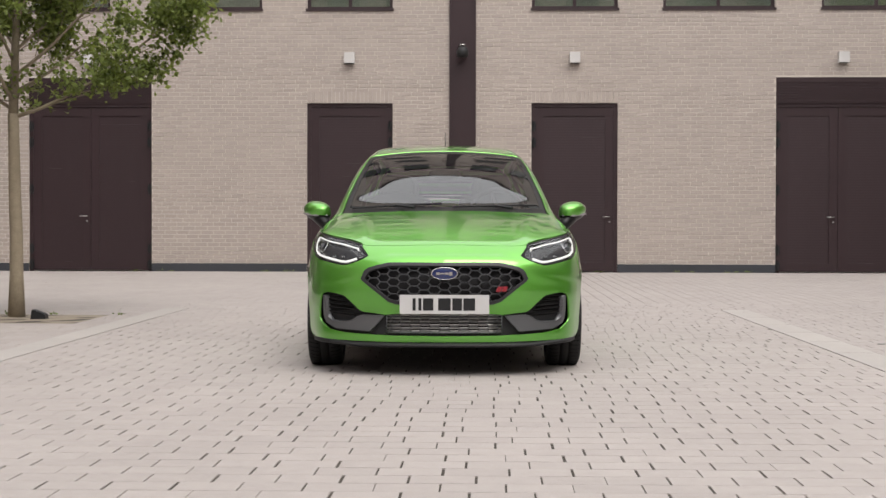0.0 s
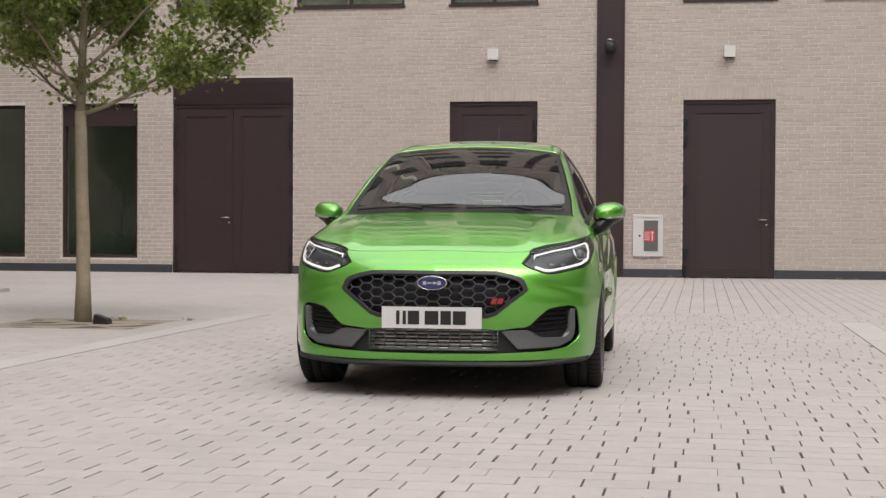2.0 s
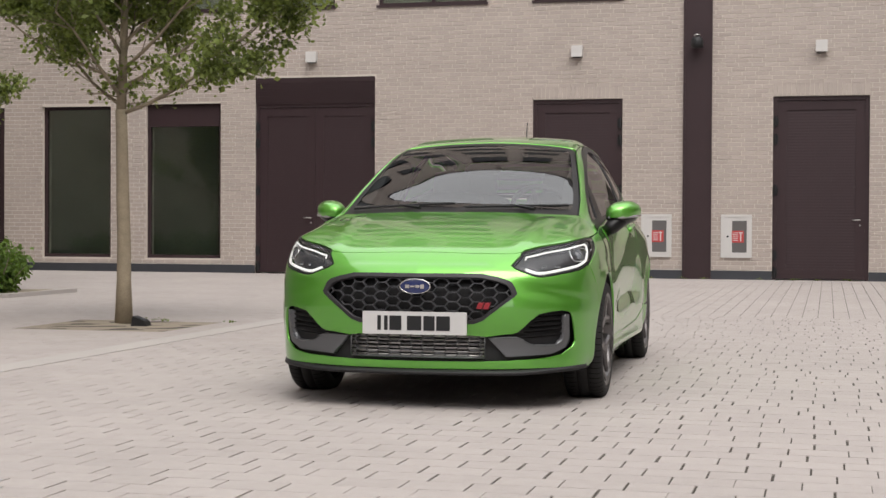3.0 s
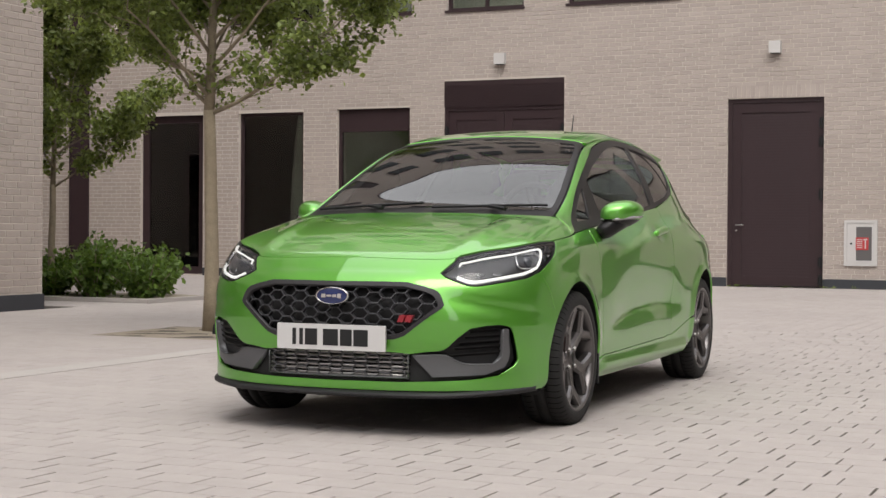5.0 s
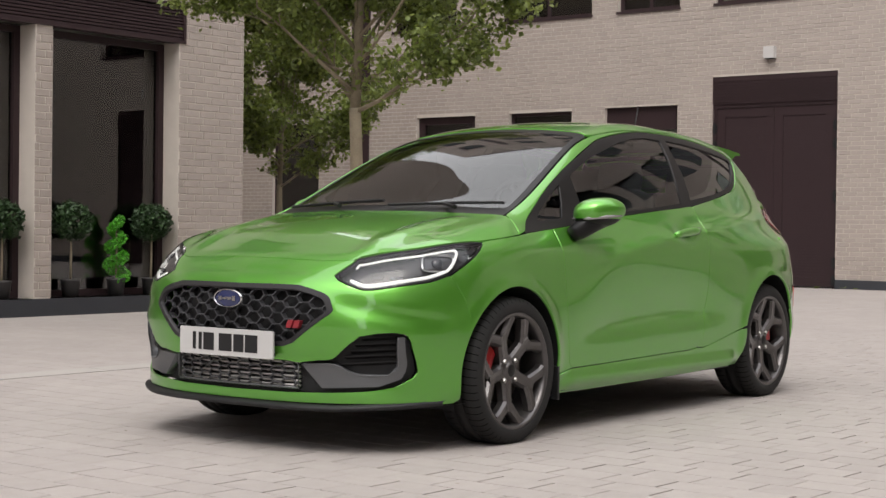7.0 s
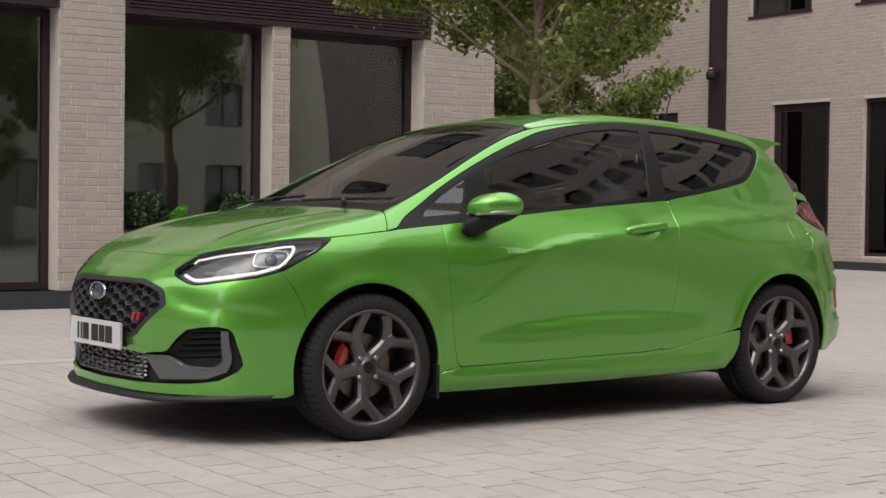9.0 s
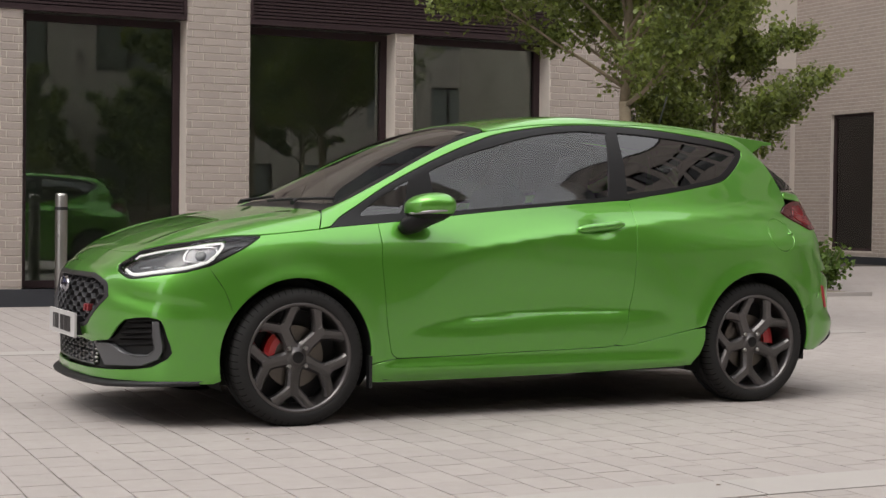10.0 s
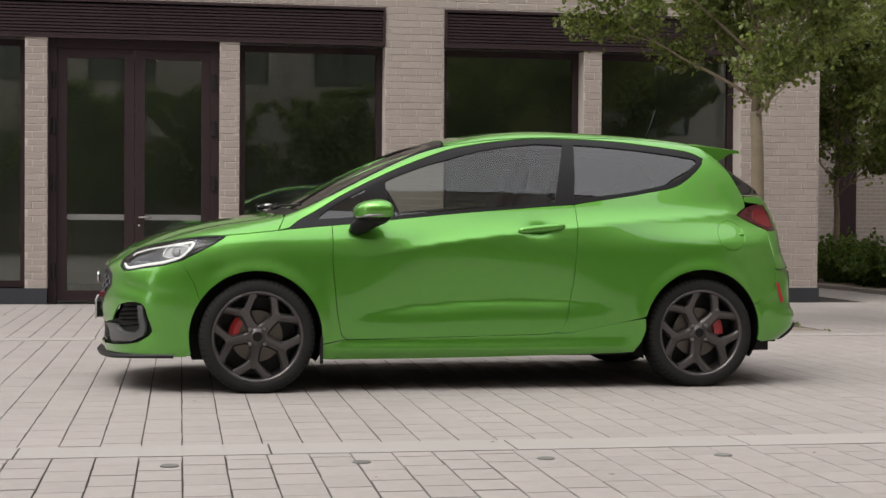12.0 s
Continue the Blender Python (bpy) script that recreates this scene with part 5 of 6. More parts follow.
# headlamps
lamp_ring = outline(FRONT, LAMP)
rng = random.Random(4)
for s in (1, -1):
    flip = (lambda sh: sh) if s == 1 else mirrored
    hl = skin_part("headlight", flip(sheet(FRONT, shrink(lamp_ring, 0.001), [shrink(lamp_ring, 0.0055)], off=0.0, deep=0.018)), M_SATIN, car, "lit headlight with a white light strip")
    skin_part("reflector_bowl", flip(sheet(FRONT, lamp_ring, off=-0.032, deep=0)), M_LAMP_GREY, hl)
    skin_part("inner_bezel", flip(sheet(FRONT, shrink(lamp_ring, 0.036), off=-0.024, deep=0.01)), mat("lamp_dark", (0.04, 0.04, 0.045), 0.3, 0.1), hl, "dark lamp interior")
    skin_part("clear_cover", flip(sheet(FRONT, shrink(lamp_ring, 0.0015), off=-0.001, deep=0)), M_LENS, hl).visible_shadow = False
    c = lamp_ring.mean(0)
    u0, u1 = lamp_ring[:, 0].min(), lamp_ring[:, 0].max()
    loop = shrink(lamp_ring, 0.021)
    loop = np.roll(loop, -int(np.argmin(loop[:, 0])), 0)
    far = int(np.argmax(loop[:, 0]))
    near, cut = u0 + 0.10 * (u1 - u0), u0 + 0.76 * (u1 - u0)
    top_run = [q for q in loop[:far] if near < q[0] < cut]
    low_run = [q for q in loop[far:][::-1] if near < q[0] < cut - 0.09 * (u1 - u0)]
    if top_run[0][1] < low_run[0][1]:
        top_run, low_run = low_run, top_run
    p0, p1 = top_run[-1], low_run[-1]
    bend = [p0, p0 + np.array([0.012, -0.010]), p0 * 0.5 + p1 * 0.5 + np.array([0.022, 0.0]), p1 + np.array([0.014, 0.006]), p1]
    for nm_, run, r_ in (("light_strip", top_run, 0.0042), ("light_hook", flow(bend, 0.006), 0.0060), ("light_strip", low_run, 0.0068)):
        p = FRONT.skin(np.array(run))
        p = p - normal_at(p) * 0.011
        p[:, 0] *= s
        bm = bmesh.new()
        tube(bm, [Vector(w) for w in p], [r_] * len(p), 8)
        part(nm_, bm, M_DRL, hl, "glowing white daytime light strip", smooth=True)
    # projector: a dome lens in a rounded square chrome ring
    pu = u0 + 0.63 * (u1 - u0)
    hi = np.interp(pu, [q[0] for q in sorted(map(tuple, top_run))], [q[1] for q in sorted(map(tuple, top_run))])
    lo = np.interp(pu, [q[0] for q in sorted(map(tuple, low_run))], [q[1] for q in sorted(map(tuple, low_run))])
    pz, ph = (hi + lo) / 2 + 0.002, (hi - lo) * 0.37
    ring_at = lambda f, deep_: (lambda p: p - normal_at(p) * deep_)(FRONT.skin(np.array(
        [[pu + f * pw * math.copysign(abs(math.cos(a)) ** 0.5, math.cos(a)), pz + f * ph * math.copysign(abs(math.sin(a)) ** 0.5, math.sin(a))] for a in np.linspace(0.001, 2 * math.pi + 0.001, 41)])))
    pw = 0.105 * (u1 - u0)
    side_ = Vector((s, 1, 1))
    rot = Vector(normal_at(FRONT.skin(np.array([[pu, pz]])))[0]).to_track_quat("Z", "Y").to_matrix()
    bm = bmesh.new()
    tube(bm, [Vector(w) * side_ for w in ring_at(1.0, 0.014)], [0.0052] * 41, 8, False)
    part("projector_frame", bm, M_CHROME, hl, smooth=True)
    bm = bmesh.new()
    inner = [bm.verts.new(Vector(w) * side_) for w in ring_at(0.95, 0.019)[:-1]]
    bm.faces.new(inner)
    part("projector_recess", bm, M_LAMP_GREY, hl)
    mid = FRONT.skin(np.array([[pu, pz]]))[0] - normal_at(FRONT.skin(np.array([[pu, pz]])))[0] * 0.020
    bm = bmesh.new()
    lathe(bm, [(0.026, 0.0), (0.024, 0.006), (0.015, 0.011), (0.001, 0.013)], 20)
    for v in bm.verts:
        v.co = (rot @ v.co + Vector(mid)) * side_
    bmesh.ops.recalc_face_normals(bm, faces=bm.faces)
    part("projector_lens", bm, mat("lamp_lens", (0.05, 0.055, 0.07), 0.05, coat=1.0), hl, smooth=True)
    for t in (0.27, 0.38):
        m2 = FRONT.skin(np.array([[u0 + t * (u1 - u0), 0.708]]))[0]
        bm = bmesh.new()
        box(bm, -0.030, 0.030, -0.006, 0.006, -0.010, 0.0)
        bmesh.ops.bevel(bm, geom=bm.edges, offset=0.004, segments=2)
        for v in bm.verts:
            v.co = (rot @ v.co + Vector(m2 - normal_at(m2[None])[0] * 0.018)) * side_
        bmesh.ops.recalc_face_normals(bm, faces=bm.faces)
        part("lamp_chamber", bm, mat("lamp_silver", (0.28, 0.288, 0.304), 0.15, 0.9), hl, smooth=True)
    # silver outer fin at the lamp's rear
    q = np.array([[u0 + t * (u1 - u0), 0.0] for t in np.linspace(0.86, 0.96, 8)])
    q[:, 1] = np.linspace(0.778, 0.822, 8)
    p = FRONT.skin(q)
    p = p - normal_at(p) * 0.02
    p[:, 0] *= s
    bm = bmesh.new()
    tube(bm, [Vector(w) for w in p], list(np.linspace(0.007, 0.003, 8)), 8)
    part("side_fin", bm, M_CHROME, hl, smooth=True)

# rear panels
middle("rear_bumper", STERN, [("b", [(0.0, 0.655), (0.60, 0.655)]), ("s", [(2.978, 0.658), (2.972, 0.60), (2.957, 0.535), (2.830, 0.468)]), ("s", arc(2.505, 0.312, 0.353, 25, -8)),
                              ("s", [(2.89, 0.250), (3.02, 0.258)]), ("b", [(0.60, 0.275), (0.3, 0.29), (0.0, 0.29)])], [], M_PAINT, h=0.03)
middle("tailgate", STERN, [("b", [(0.0, 1.095), (0.50, 1.090)]), ("s", [(2.846, 1.079), (2.842, 1.052)]), ("s", [(2.93, 1.044), (3.0, 0.97), (3.008, 0.89), (2.949, 0.882)]), ("s", [(2.979, 0.70), (2.980, 0.665)]), ("b", [(0.58, 0.662), (0.0, 0.662)])], [], M_PAINT, h=0.03)
middle("rear_window", STERN, [("b", [(0.0, 1.345), (0.44, 1.335)]), ("s", [(2.715, 1.30), (2.775, 1.20), (2.832, 1.09)]), ("b", [(0.52, 1.10), (0.0, 1.105)])], [], M_TINTED, off=-0.004, h=0.03, deep=0)
middle("rear_valance", STERN, [("b", [(0.0, 0.37), (0.5, 0.36)]), ("s", [(3.14, 0.345), (3.06, 0.268)]), ("b", [(0.55, 0.25), (0.0, 0.25)])], [], M_BLACK, off=0.012, h=0.03)
tl = outline(STERN, [("s", [(2.768, 0.974), (2.80, 0.994), (2.846, 1.018), (2.908, 1.036), (2.965, 1.034)]), ("s", [(2.995, 0.985), (3.006, 0.94), (3.005, 0.882)]), ("s", [(2.955, 0.884), (2.893, 0.912), (2.812, 0.951)])])
tail_lamps = pair("tail_light", sheet(STERN, shrink(tl, 0.002), off=0.006, deep=0.03, h=0.018), M_TAIL, car, "dark red tail light lens")
ti = outline(STERN, [("s", [(2.865, 0.950), (2.885, 1.0), (2.94, 1.012)]), ("s", [(2.975, 0.965), (2.985, 0.905)]), ("s", [(2.95, 0.903), (2.90, 0.925)])])
pair("inner_lens", sheet(STERN, ti, off=0.009, deep=0.004, h=0.018), mat("dark_red_lens", (0.13, 0.004, 0.007), 0.08, coat=0.25), tail_lamps)
rf = outline(STERN, [("s", [(2.975, 0.590), (2.996, 0.588)]), ("s", [(3.035, 0.474), (3.012, 0.472)])])
pair("rear_reflector", sheet(STERN, rf, off=0.004, deep=0.01), M_RED, car)
# roof spoiler
bm = bmesh.new()
rows_ = []
for x in np.linspace(-0.47, 0.47, 21):
    e = abs(x) / 0.47
    z0 = float(on_skin("t", [(abs(x), 2.56)])[0][2])
    tip_y, tip_z = 2.895 - 0.035 * e ** 3, 1.382 - 0.030 * e ** 2
    prof = ((2.56, z0 + 0.003), (2.72, 0.5 * z0 + 0.5 * tip_z + 0.003), (tip_y, tip_z), (tip_y + 0.004, tip_z - 0.012), (2.80, 1.335), (2.72, 1.285))
    rows_.append([bm.verts.new((x, a, b)) for a, b in prof])
for a, b in zip(rows_, rows_[1:]):
    for k in range(5):
        bm.faces.new((a[k], a[k + 1], b[k + 1], b[k]))
for x in (rows_[0], rows_[-1]):
    bm.faces.new(x)
bmesh.ops.recalc_face_normals(bm, faces=bm.faces)
part("roof_spoiler", bm, M_PAINT, car)

# wheel arches and underside
for cy, cz in ((-0.008, 0.302), (2.505, 0.312)):
    for s in (1, -1):
        bm = bmesh.new()
        rim_ = [(cy + 0.360 * math.cos(a), max(0.16, cz + 0.360 * math.sin(a))) for a in np.linspace(radians(-25), radians(205), 30)]
        edge_ = [p[0] - 0.014 for p in on_skin("s", rim_)]
        rr = [[bm.verts.new((s * x, y, z)) for x, (y, z) in zip(edge_, rim_)], [bm.verts.new((s * 0.56, y, z)) for y, z in rim_]]
        for k in range(29):
            bm.faces.new((rr[0][k], rr[0][k + 1], rr[1][k + 1], rr[1][k]))
        bm.faces.new(rr[1])
        part("wheel_arch", bm, M_BLACK, car)
bm = bmesh.new()
box(bm, -0.60, 0.60, -0.55, 3.0, 0.185, 0.30)
box(bm, -0.80, 0.80, 0.42, 2.08, 0.185, 0.24)
box(bm, -0.66, 0.66, 2.84, 3.02, 0.24, 0.60)
box(bm, -0.38, 0.38, -0.70, -0.40, 0.19, 0.21)
box(bm, -0.46, 0.46, -0.64, -0.42, 0.21, 0.60)
part("underbody", bm, M_BLACK, car)
bm = bmesh.new()
tube(bm, [(-0.62, 2.50, 0.27), (0.62, 2.50, 0.27)], [0.04, 0.04], 10)
tube(bm, [(0.2, 2.6, 0.22), (0.2, 3.08, 0.23)], [0.07, 0.07], 12)
part("rear_axle", bm, M_BLACK, car)
for s in (1, -1):
    bm = bmesh.new()
    box(bm, s * 0.80, s * 0.835, 0.337, 0.352, 0.155, 0.30)
    part("mud_flap", bm, M_BLACK, car)


# wheels
def wheel():
    w = empty("wheel", Matrix.Identity(4))
    w.parent = car
    bm = bmesh.new()
    prof = [(0.234, 0.088), (0.241, 0.099), (0.256, 0.1035), (0.278, 0.1035), (0.298, 0.094), (0.307, 0.080), (0.311, 0.058)]
    prof += [(0.3115, 0.032), (0.304, 0.030), (0.304, 0.024), (0.3115, 0.022), (0.3118, -0.022), (0.304, -0.024), (0.304, -0.030), (0.3115, -0.032)]
    prof += [(0.311, -0.058), (0.307, -0.08), (0.298, -0.094), (0.278, -0.1035), (0.25, -0.1035), (0.241, -0.10), (0.234, -0.088)]
    lathe(bm, prof, 72, "x")
    for v in bm.verts:
        if v.co.z < -0.303:
            v.co.z = -0.303
    bmesh.ops.recalc_face_normals(bm, faces=bm.faces)
    tyre = part("tyre", bm, M_TYRE, w, "low-profile black tyre", smooth=True)
    # Flat black strips on the rubber paint the shade inside the tread grooves.
    bm = bmesh.new()
    for k in range(60):
        a = 2 * math.pi * k / 60
        for side_ in (1, -1):
            run = []
            for r, x, da in ((0.3124, 0.036, 0.0), (0.3119, 0.058, 0.012), (0.3079, 0.0806, 0.020), (0.2990, 0.0947, 0.024), (0.2880, 0.1002, 0.026)):
                run.append([bm.verts.new((side_ * x, r * math.cos(a + da + w_), max(r * math.sin(a + da + w_), -0.3034))) for w_ in (0.0, 0.011)])
            for p, q in zip(run, run[1:]):
                bm.faces.new((p[0], p[1], q[1], q[0]))
    bmesh.ops.recalc_face_normals(bm, faces=bm.faces)
    tagged(part("tread_cut", bm, mat("groove_shade", (0.003, 0.003, 0.003), 0.9, spec=0.05) if "groove_shade" not in bpy.data.materials else bpy.data.materials["groove_shade"], tyre), kind="stuff")
    bm = bmesh.new()
    lathe(bm, [(0.245, 0.092), (0.246, 0.099), (0.241, 0.102), (0.232, 0.099), (0.226, 0.085), (0.218, 0.04), (0.212, -0.05), (0.226, -0.09), (0.236, -0.095)], 72, "x")
    bmesh.ops.recalc_face_normals(bm, faces=bm.faces)
    rim = part("rim", bm, M_RIM, w, "dark grey alloy rim with forked spokes", smooth=True)
    # five spokes, each a broad stem that forks into two arms
    def face_x(r):
        return 0.060 + 0.034 * (r / 0.226) ** 1.5
    for k in range(5):
        a0 = radians(118 + 72 * k)
        bm = bmesh.new()
        arms = [[(0.035, 0.0, 0.036, 0.0), (0.072, 0.0, 0.0275, 0.0), (0.110, 0.0, 0.0260, 0.001), (0.145, 0.0, 0.0275, 0.002), (0.172, 0.0, 0.021, 0.001)]]
        arms += [[(0.146, s_ * 0.008, 0.0235, 0.0012), (0.164, s_ * 0.028, 0.0215, 0.001), (0.182, s_ * 0.050, 0.0205, 0.0), (0.199, s_ * 0.071, 0.0210, -0.001), (0.214, s_ * 0.090, 0.026, -0.003)] for s_ in (1, -1)]
        for arm in arms:
            prev = None
            for i, (r, t, hw, up_) in enumerate(arm):
                nx = arm[min(i + 1, 4)]
                pv = arm[max(i - 1, 0)]
                d = Vector((nx[0] - pv[0], nx[1] - pv[1])).normalized()
                nr = Vector((-d.y, d.x))
                fx = face_x(math.hypot(r, t)) + up_
                ring = []
                for o, dx in ((-1.0, -0.040), (-1.0, -0.012), (-0.66, 0.0), (0.0, -0.002), (0.66, 0.0), (1.0, -0.012), (1.0, -0.040)):
                    p = Vector((r, t)) + nr * (1.12 * hw * o)
                    y_ = p.x * math.cos(a0) - p.y * math.sin(a0)
                    z_ = p.x * math.sin(a0) + p.y * math.cos(a0)
                    ring.append(bm.verts.new((fx + dx, y_, z_)))
                if prev:
                    for m_ in range(6):
                        bm.faces.new((prev[m_], prev[m_ + 1], ring[m_ + 1], ring[m_]))
                    bm.faces.new((prev[6], prev[0], ring[0], ring[6]))
                else:
                    bm.faces.new(ring)
                prev = ring
            bm.faces.new(prev[::-1])
        bmesh.ops.recalc_face_normals(bm, faces=bm.faces)
        part("spoke", bm, M_RIM, rim)
    bm = bmesh.new()
    rr = lathe(bm, [(0.064, 0.03), (0.062, 0.056), (0.056, 0.062), (0.036, 0.062), (0.033, 0.070), (0.028, 0.074), (0.001, 0.075)], 30, "x")
    bmesh.ops.recalc_face_normals(bm, faces=bm.faces)
    part("hub", bm, M_RIM, rim, smooth=True)
    bm = bmesh.new()
    lathe(bm, [(0.026, 0.0745), (0.020, 0.077), (0.001, 0.0775)], 24, "x")
    bmesh.ops.recalc_face_normals(bm, faces=bm.faces)
    part("centre_cap", bm, M_SATIN, rim, smooth=True)
    for k in range(4):
        a = radians(45 + 90 * k)
        bm = bmesh.new()
        rr = lathe(bm, [(0.0115, 0.050), (0.0115, 0.068), (0.008, 0.073), (0.001, 0.073)], 6, "x", (0, 0.056 * math.cos(a), 0.056 * math.sin(a)))
        bmesh.ops.recalc_face_normals(bm, faces=bm.faces)
        part("wheel_bolt", bm, M_STEEL, rim)
    bm = bmesh.new()
    lathe(bm, [(0.05, 0.02), (0.139, 0.02), (0.139, -0.004), (0.05, -0.004)], 48, "x")
    bmesh.ops.recalc_face_normals(bm, faces=bm.faces)
    part("brake_disc", bm, M_DISC, w)
    bm = bmesh.new()
    lathe(bm, [(0.0, -0.02), (0.212, -0.02), (0.212, -0.03)], 36, "x")
    part("back_plate", bm, M_BLACK, w)
    return w


first = wheel()
first.location = (0.744, 0.0, 0.303)


def caliper(w, angle):
    bm = bmesh.new()
    for a in np.linspace(-24, 24, 9):
        t = radians(angle + a)
        c, s_ = math.cos(t), math.sin(t)
        ring = [(x, r * c, r * s_) for r, x in ((0.100, 0.02), (0.100, 0.040), (0.130, 0.046), (0.152, 0.040), (0.155, -0.01))]
        vs = [bm.verts.new(p) for p in ring]
        if a > -24:
            for m_ in range(4):
                bm.faces.new((prev_[m_], prev_[m_ + 1], vs[m_ + 1], vs[m_]))
        else:
            bm.faces.new(vs)
        prev_ = vs
    bm.faces.new(prev_)
    bmesh.ops.recalc_face_normals(bm, faces=bm.faces)
    part("brake_caliper", bm, M_CALIPER, w, "red brake caliper")


def copy_wheel(x, y, z, turn):
    c = copy_thing(first, pose(x, y, z, 0, 0, turn))
    c.parent = car
    return c


w2 = copy_wheel(0.732, 2.498, 0.305, 0)
w3 = copy_wheel(-0.744, 0.0, 0.303, 180)
w4 = copy_wheel(-0.732, 2.498, 0.305, 180)
caliper(first, 160)
caliper(w2, 20)
caliper(w3, 12)
caliper(w4, 160)

# mirrors
for s in (1, -1):
    bm = bmesh.new()
    bmesh.ops.create_uvsphere(bm, u_segments=36, v_segments=24, radius=1.0)
    for v in bm.verts:
        x, y, z = v.co
        sx = math.copysign(abs(x) ** 0.8, x)
        sz = math.copysign(abs(z) ** 0.8, z)
        yy = y * 0.105 if y < 0 else y * 0.055
        k = 1 - 0.30 * max(0, x) ** 2
        v.co = Vector((s * (0.862 + sx * 0.096), 0.640 + yy * 1.15 + 0.045 * x, 0.977 + sz * 0.067 * k + 0.012 * x))
    bmesh.ops.recalc_face_normals(bm, faces=bm.faces)
    low = bm.copy()
    for b_, keep_top in ((bm, True), (low, False)):
        bmesh.ops.bisect_plane(b_, geom=b_.verts[:] + b_.edges[:] + b_.faces[:], plane_co=(0, 0, 0.948), plane_no=(0, 0, 1), clear_inner=keep_top, clear_outer=not keep_top)
    mirror = part("wing_mirror", bm, M_PAINT, car, "green door mirror on a black foot", smooth=True)
    part("mirror_base", low, M_SATIN, mirror, smooth=True)
    bm = bmesh.new()
    tube(bm, [(s * 0.775, 0.545, 0.872), (s * 0.80, 0.560, 0.892), (s * 0.84, 0.595, 0.930), (s * 0.865, 0.63, 0.962)], [0.030, 0.042, 0.046, 0.055], 14)
    for v in bm.verts:
        v.co.y = 0.59 + (v.co.y - 0.59) * 1.35
    part("mirror_foot", bm, M_SATIN, mirror, smooth=True)
    bm = bmesh.new()
    tube(bm, [(s * 0.784, 0.527, 0.947), (s * 0.864, 0.530, 0.948), (s * 0.932, 0.582, 0.956), (s * 0.958, 0.66, 0.962)], [0.006, 0.008, 0.008, 0.004], 8)
    part("indicator", bm, mat("grey_indicator", (0.252, 0.24, 0.24), 0.15, coat=0.8), mirror, "pale indicator strip", smooth=True)
    # door handle
    bm = bmesh.new()
    ys = np.linspace(1.433, 1.700, 13)
    pts = []
    rad = []
    for y in ys:
        z = 0.891 + 0.013 * (y - 1.566) / 0.133
        p = on_skin("s", [(y, z)])[0]
        e = 1 - abs((y - 1.566) / 0.134) ** 3
        pts.append((s * (max(0.80, p[0]) + 0.012 * e + 0.004), y, z))
        rad.append(0.008 + 0.012 * e ** 0.5)
    tube(bm, pts, rad, 10)
    for v in bm.verts:
        v.co.z = 0.891 + (v.co.z - 0.891) * 1.1
    part("door_handle", bm, M_PAINT, doors[0] if s == 1 else doors[1], smooth=True)

# aerial, wipers, cowl
bm = bmesh.new()
tube(bm, [(0, 2.40, 1.385), (0, 2.43, 1.41)], [0.024, 0.012], 10)
tube(bm, [(0, 2.43, 1.405), (0, 2.50, 1.618)], [0.0055, 0.0035], 6)
part("aerial", bm, M_BLACK, car, smooth=True)
middle("cowl", LONG, [("t", [(0.0, 0.050), (0.4, 0.078), (0.645, 0.118)]), ("t", [(0.655, 0.165), (0.4, 0.125), (0.0, 0.092)])], [], M_BLACK, off=-0.014, deep=0)
for x0, x1 in ((-0.60, -0.02), (0.05, 0.60)):
    bm = bmesh.new()
    p = []
    for t in np.linspace(0, 1, 9):
        q = on_skin("t", [(abs(x0 + (x1 - x0) * t), 0.125 + 0.20 * abs(x0 + (x1 - x0) * t) ** 2 + 0.055 * t)])[0]
        p.append((x0 + (x1 - x0) * t, q[1], q[2] + 0.012))
    tube(bm, p, [0.007] * 9, 6)
    tube(bm, [(x0 * 0.3 + x1 * 0.7, p[6][1] - 0.10, p[6][2] - 0.02), p[4]], [0.011, 0.008], 6)
    part("wiper", bm, M_BLACK, car)

# cabin
middle("headliner", LONG, [("t", [(0.0, 1.06), (0.3, 1.05), (0.50, 1.03)]), ("t", [(0.53, 1.12), (0.52, 1.6), (0.51, 2.2), (0.49, 2.60)]), ("t", [(0.47, 2.64), (0.0, 2.66)])], [], M_TRIM_IN, off=-0.03, deep=0, h=0.05)
trim_ring = outline(LONG, [("s", [(0.20, 0.868), (0.577, 0.896), (1.04, 0.942), (1.669, 1.0), (2.0, 1.035), (2.45, 1.10), (2.8, 1.0)]), ("s", [(2.85, 0.75), (2.5, 0.72), (2.1, 0.45), (1.6, 0.36), (0.5, 0.33), (0.3, 0.6)])])
pair("door_card", sheet(LONG, trim_ring, off=-0.05, deep=0, h=0.05), M_TRIM_IN, car)
rail_ring = outline(LONG, [("s", [(0.24, 0.90), (0.62, 1.12), (1.0, 1.328), (1.2, 1.366), (1.7, 1.386), (2.1, 1.372), (2.45, 1.325), (2.56, 1.30)]), ("s", [(2.52, 1.22), (2.60, 1.12), (2.7, 1.2)]), ("t", [(0.53, 2.50), (0.545, 2.0), (0.555, 1.5), (0.55, 1.1)]), ("s", [(0.95, 1.33), (0.62, 1.19), (0.20, 0.98)])])
pair("pillar_trim", sheet(LONG, rail_ring, off=-0.022, deep=0, h=0.04), M_TRIM_IN, car)
bm = bmesh.new()
prof = [(0.16, 0.70), (0.16, 0.925), (0.30, 0.955), (0.50, 0.965), (0.62, 0.945), (0.68, 0.88), (0.66, 0.70)]
rows_ = [[bm.verts.new((x, y, z - 0.02 * abs(x))) for y, z in prof] for x in np.linspace(-0.70, 0.70, 9)]
for a, b in zip(rows_, rows_[1:]):
    for k in range(len(prof) - 1):
        bm.faces.new((a[k], a[k + 1], b[k + 1], b[k]))
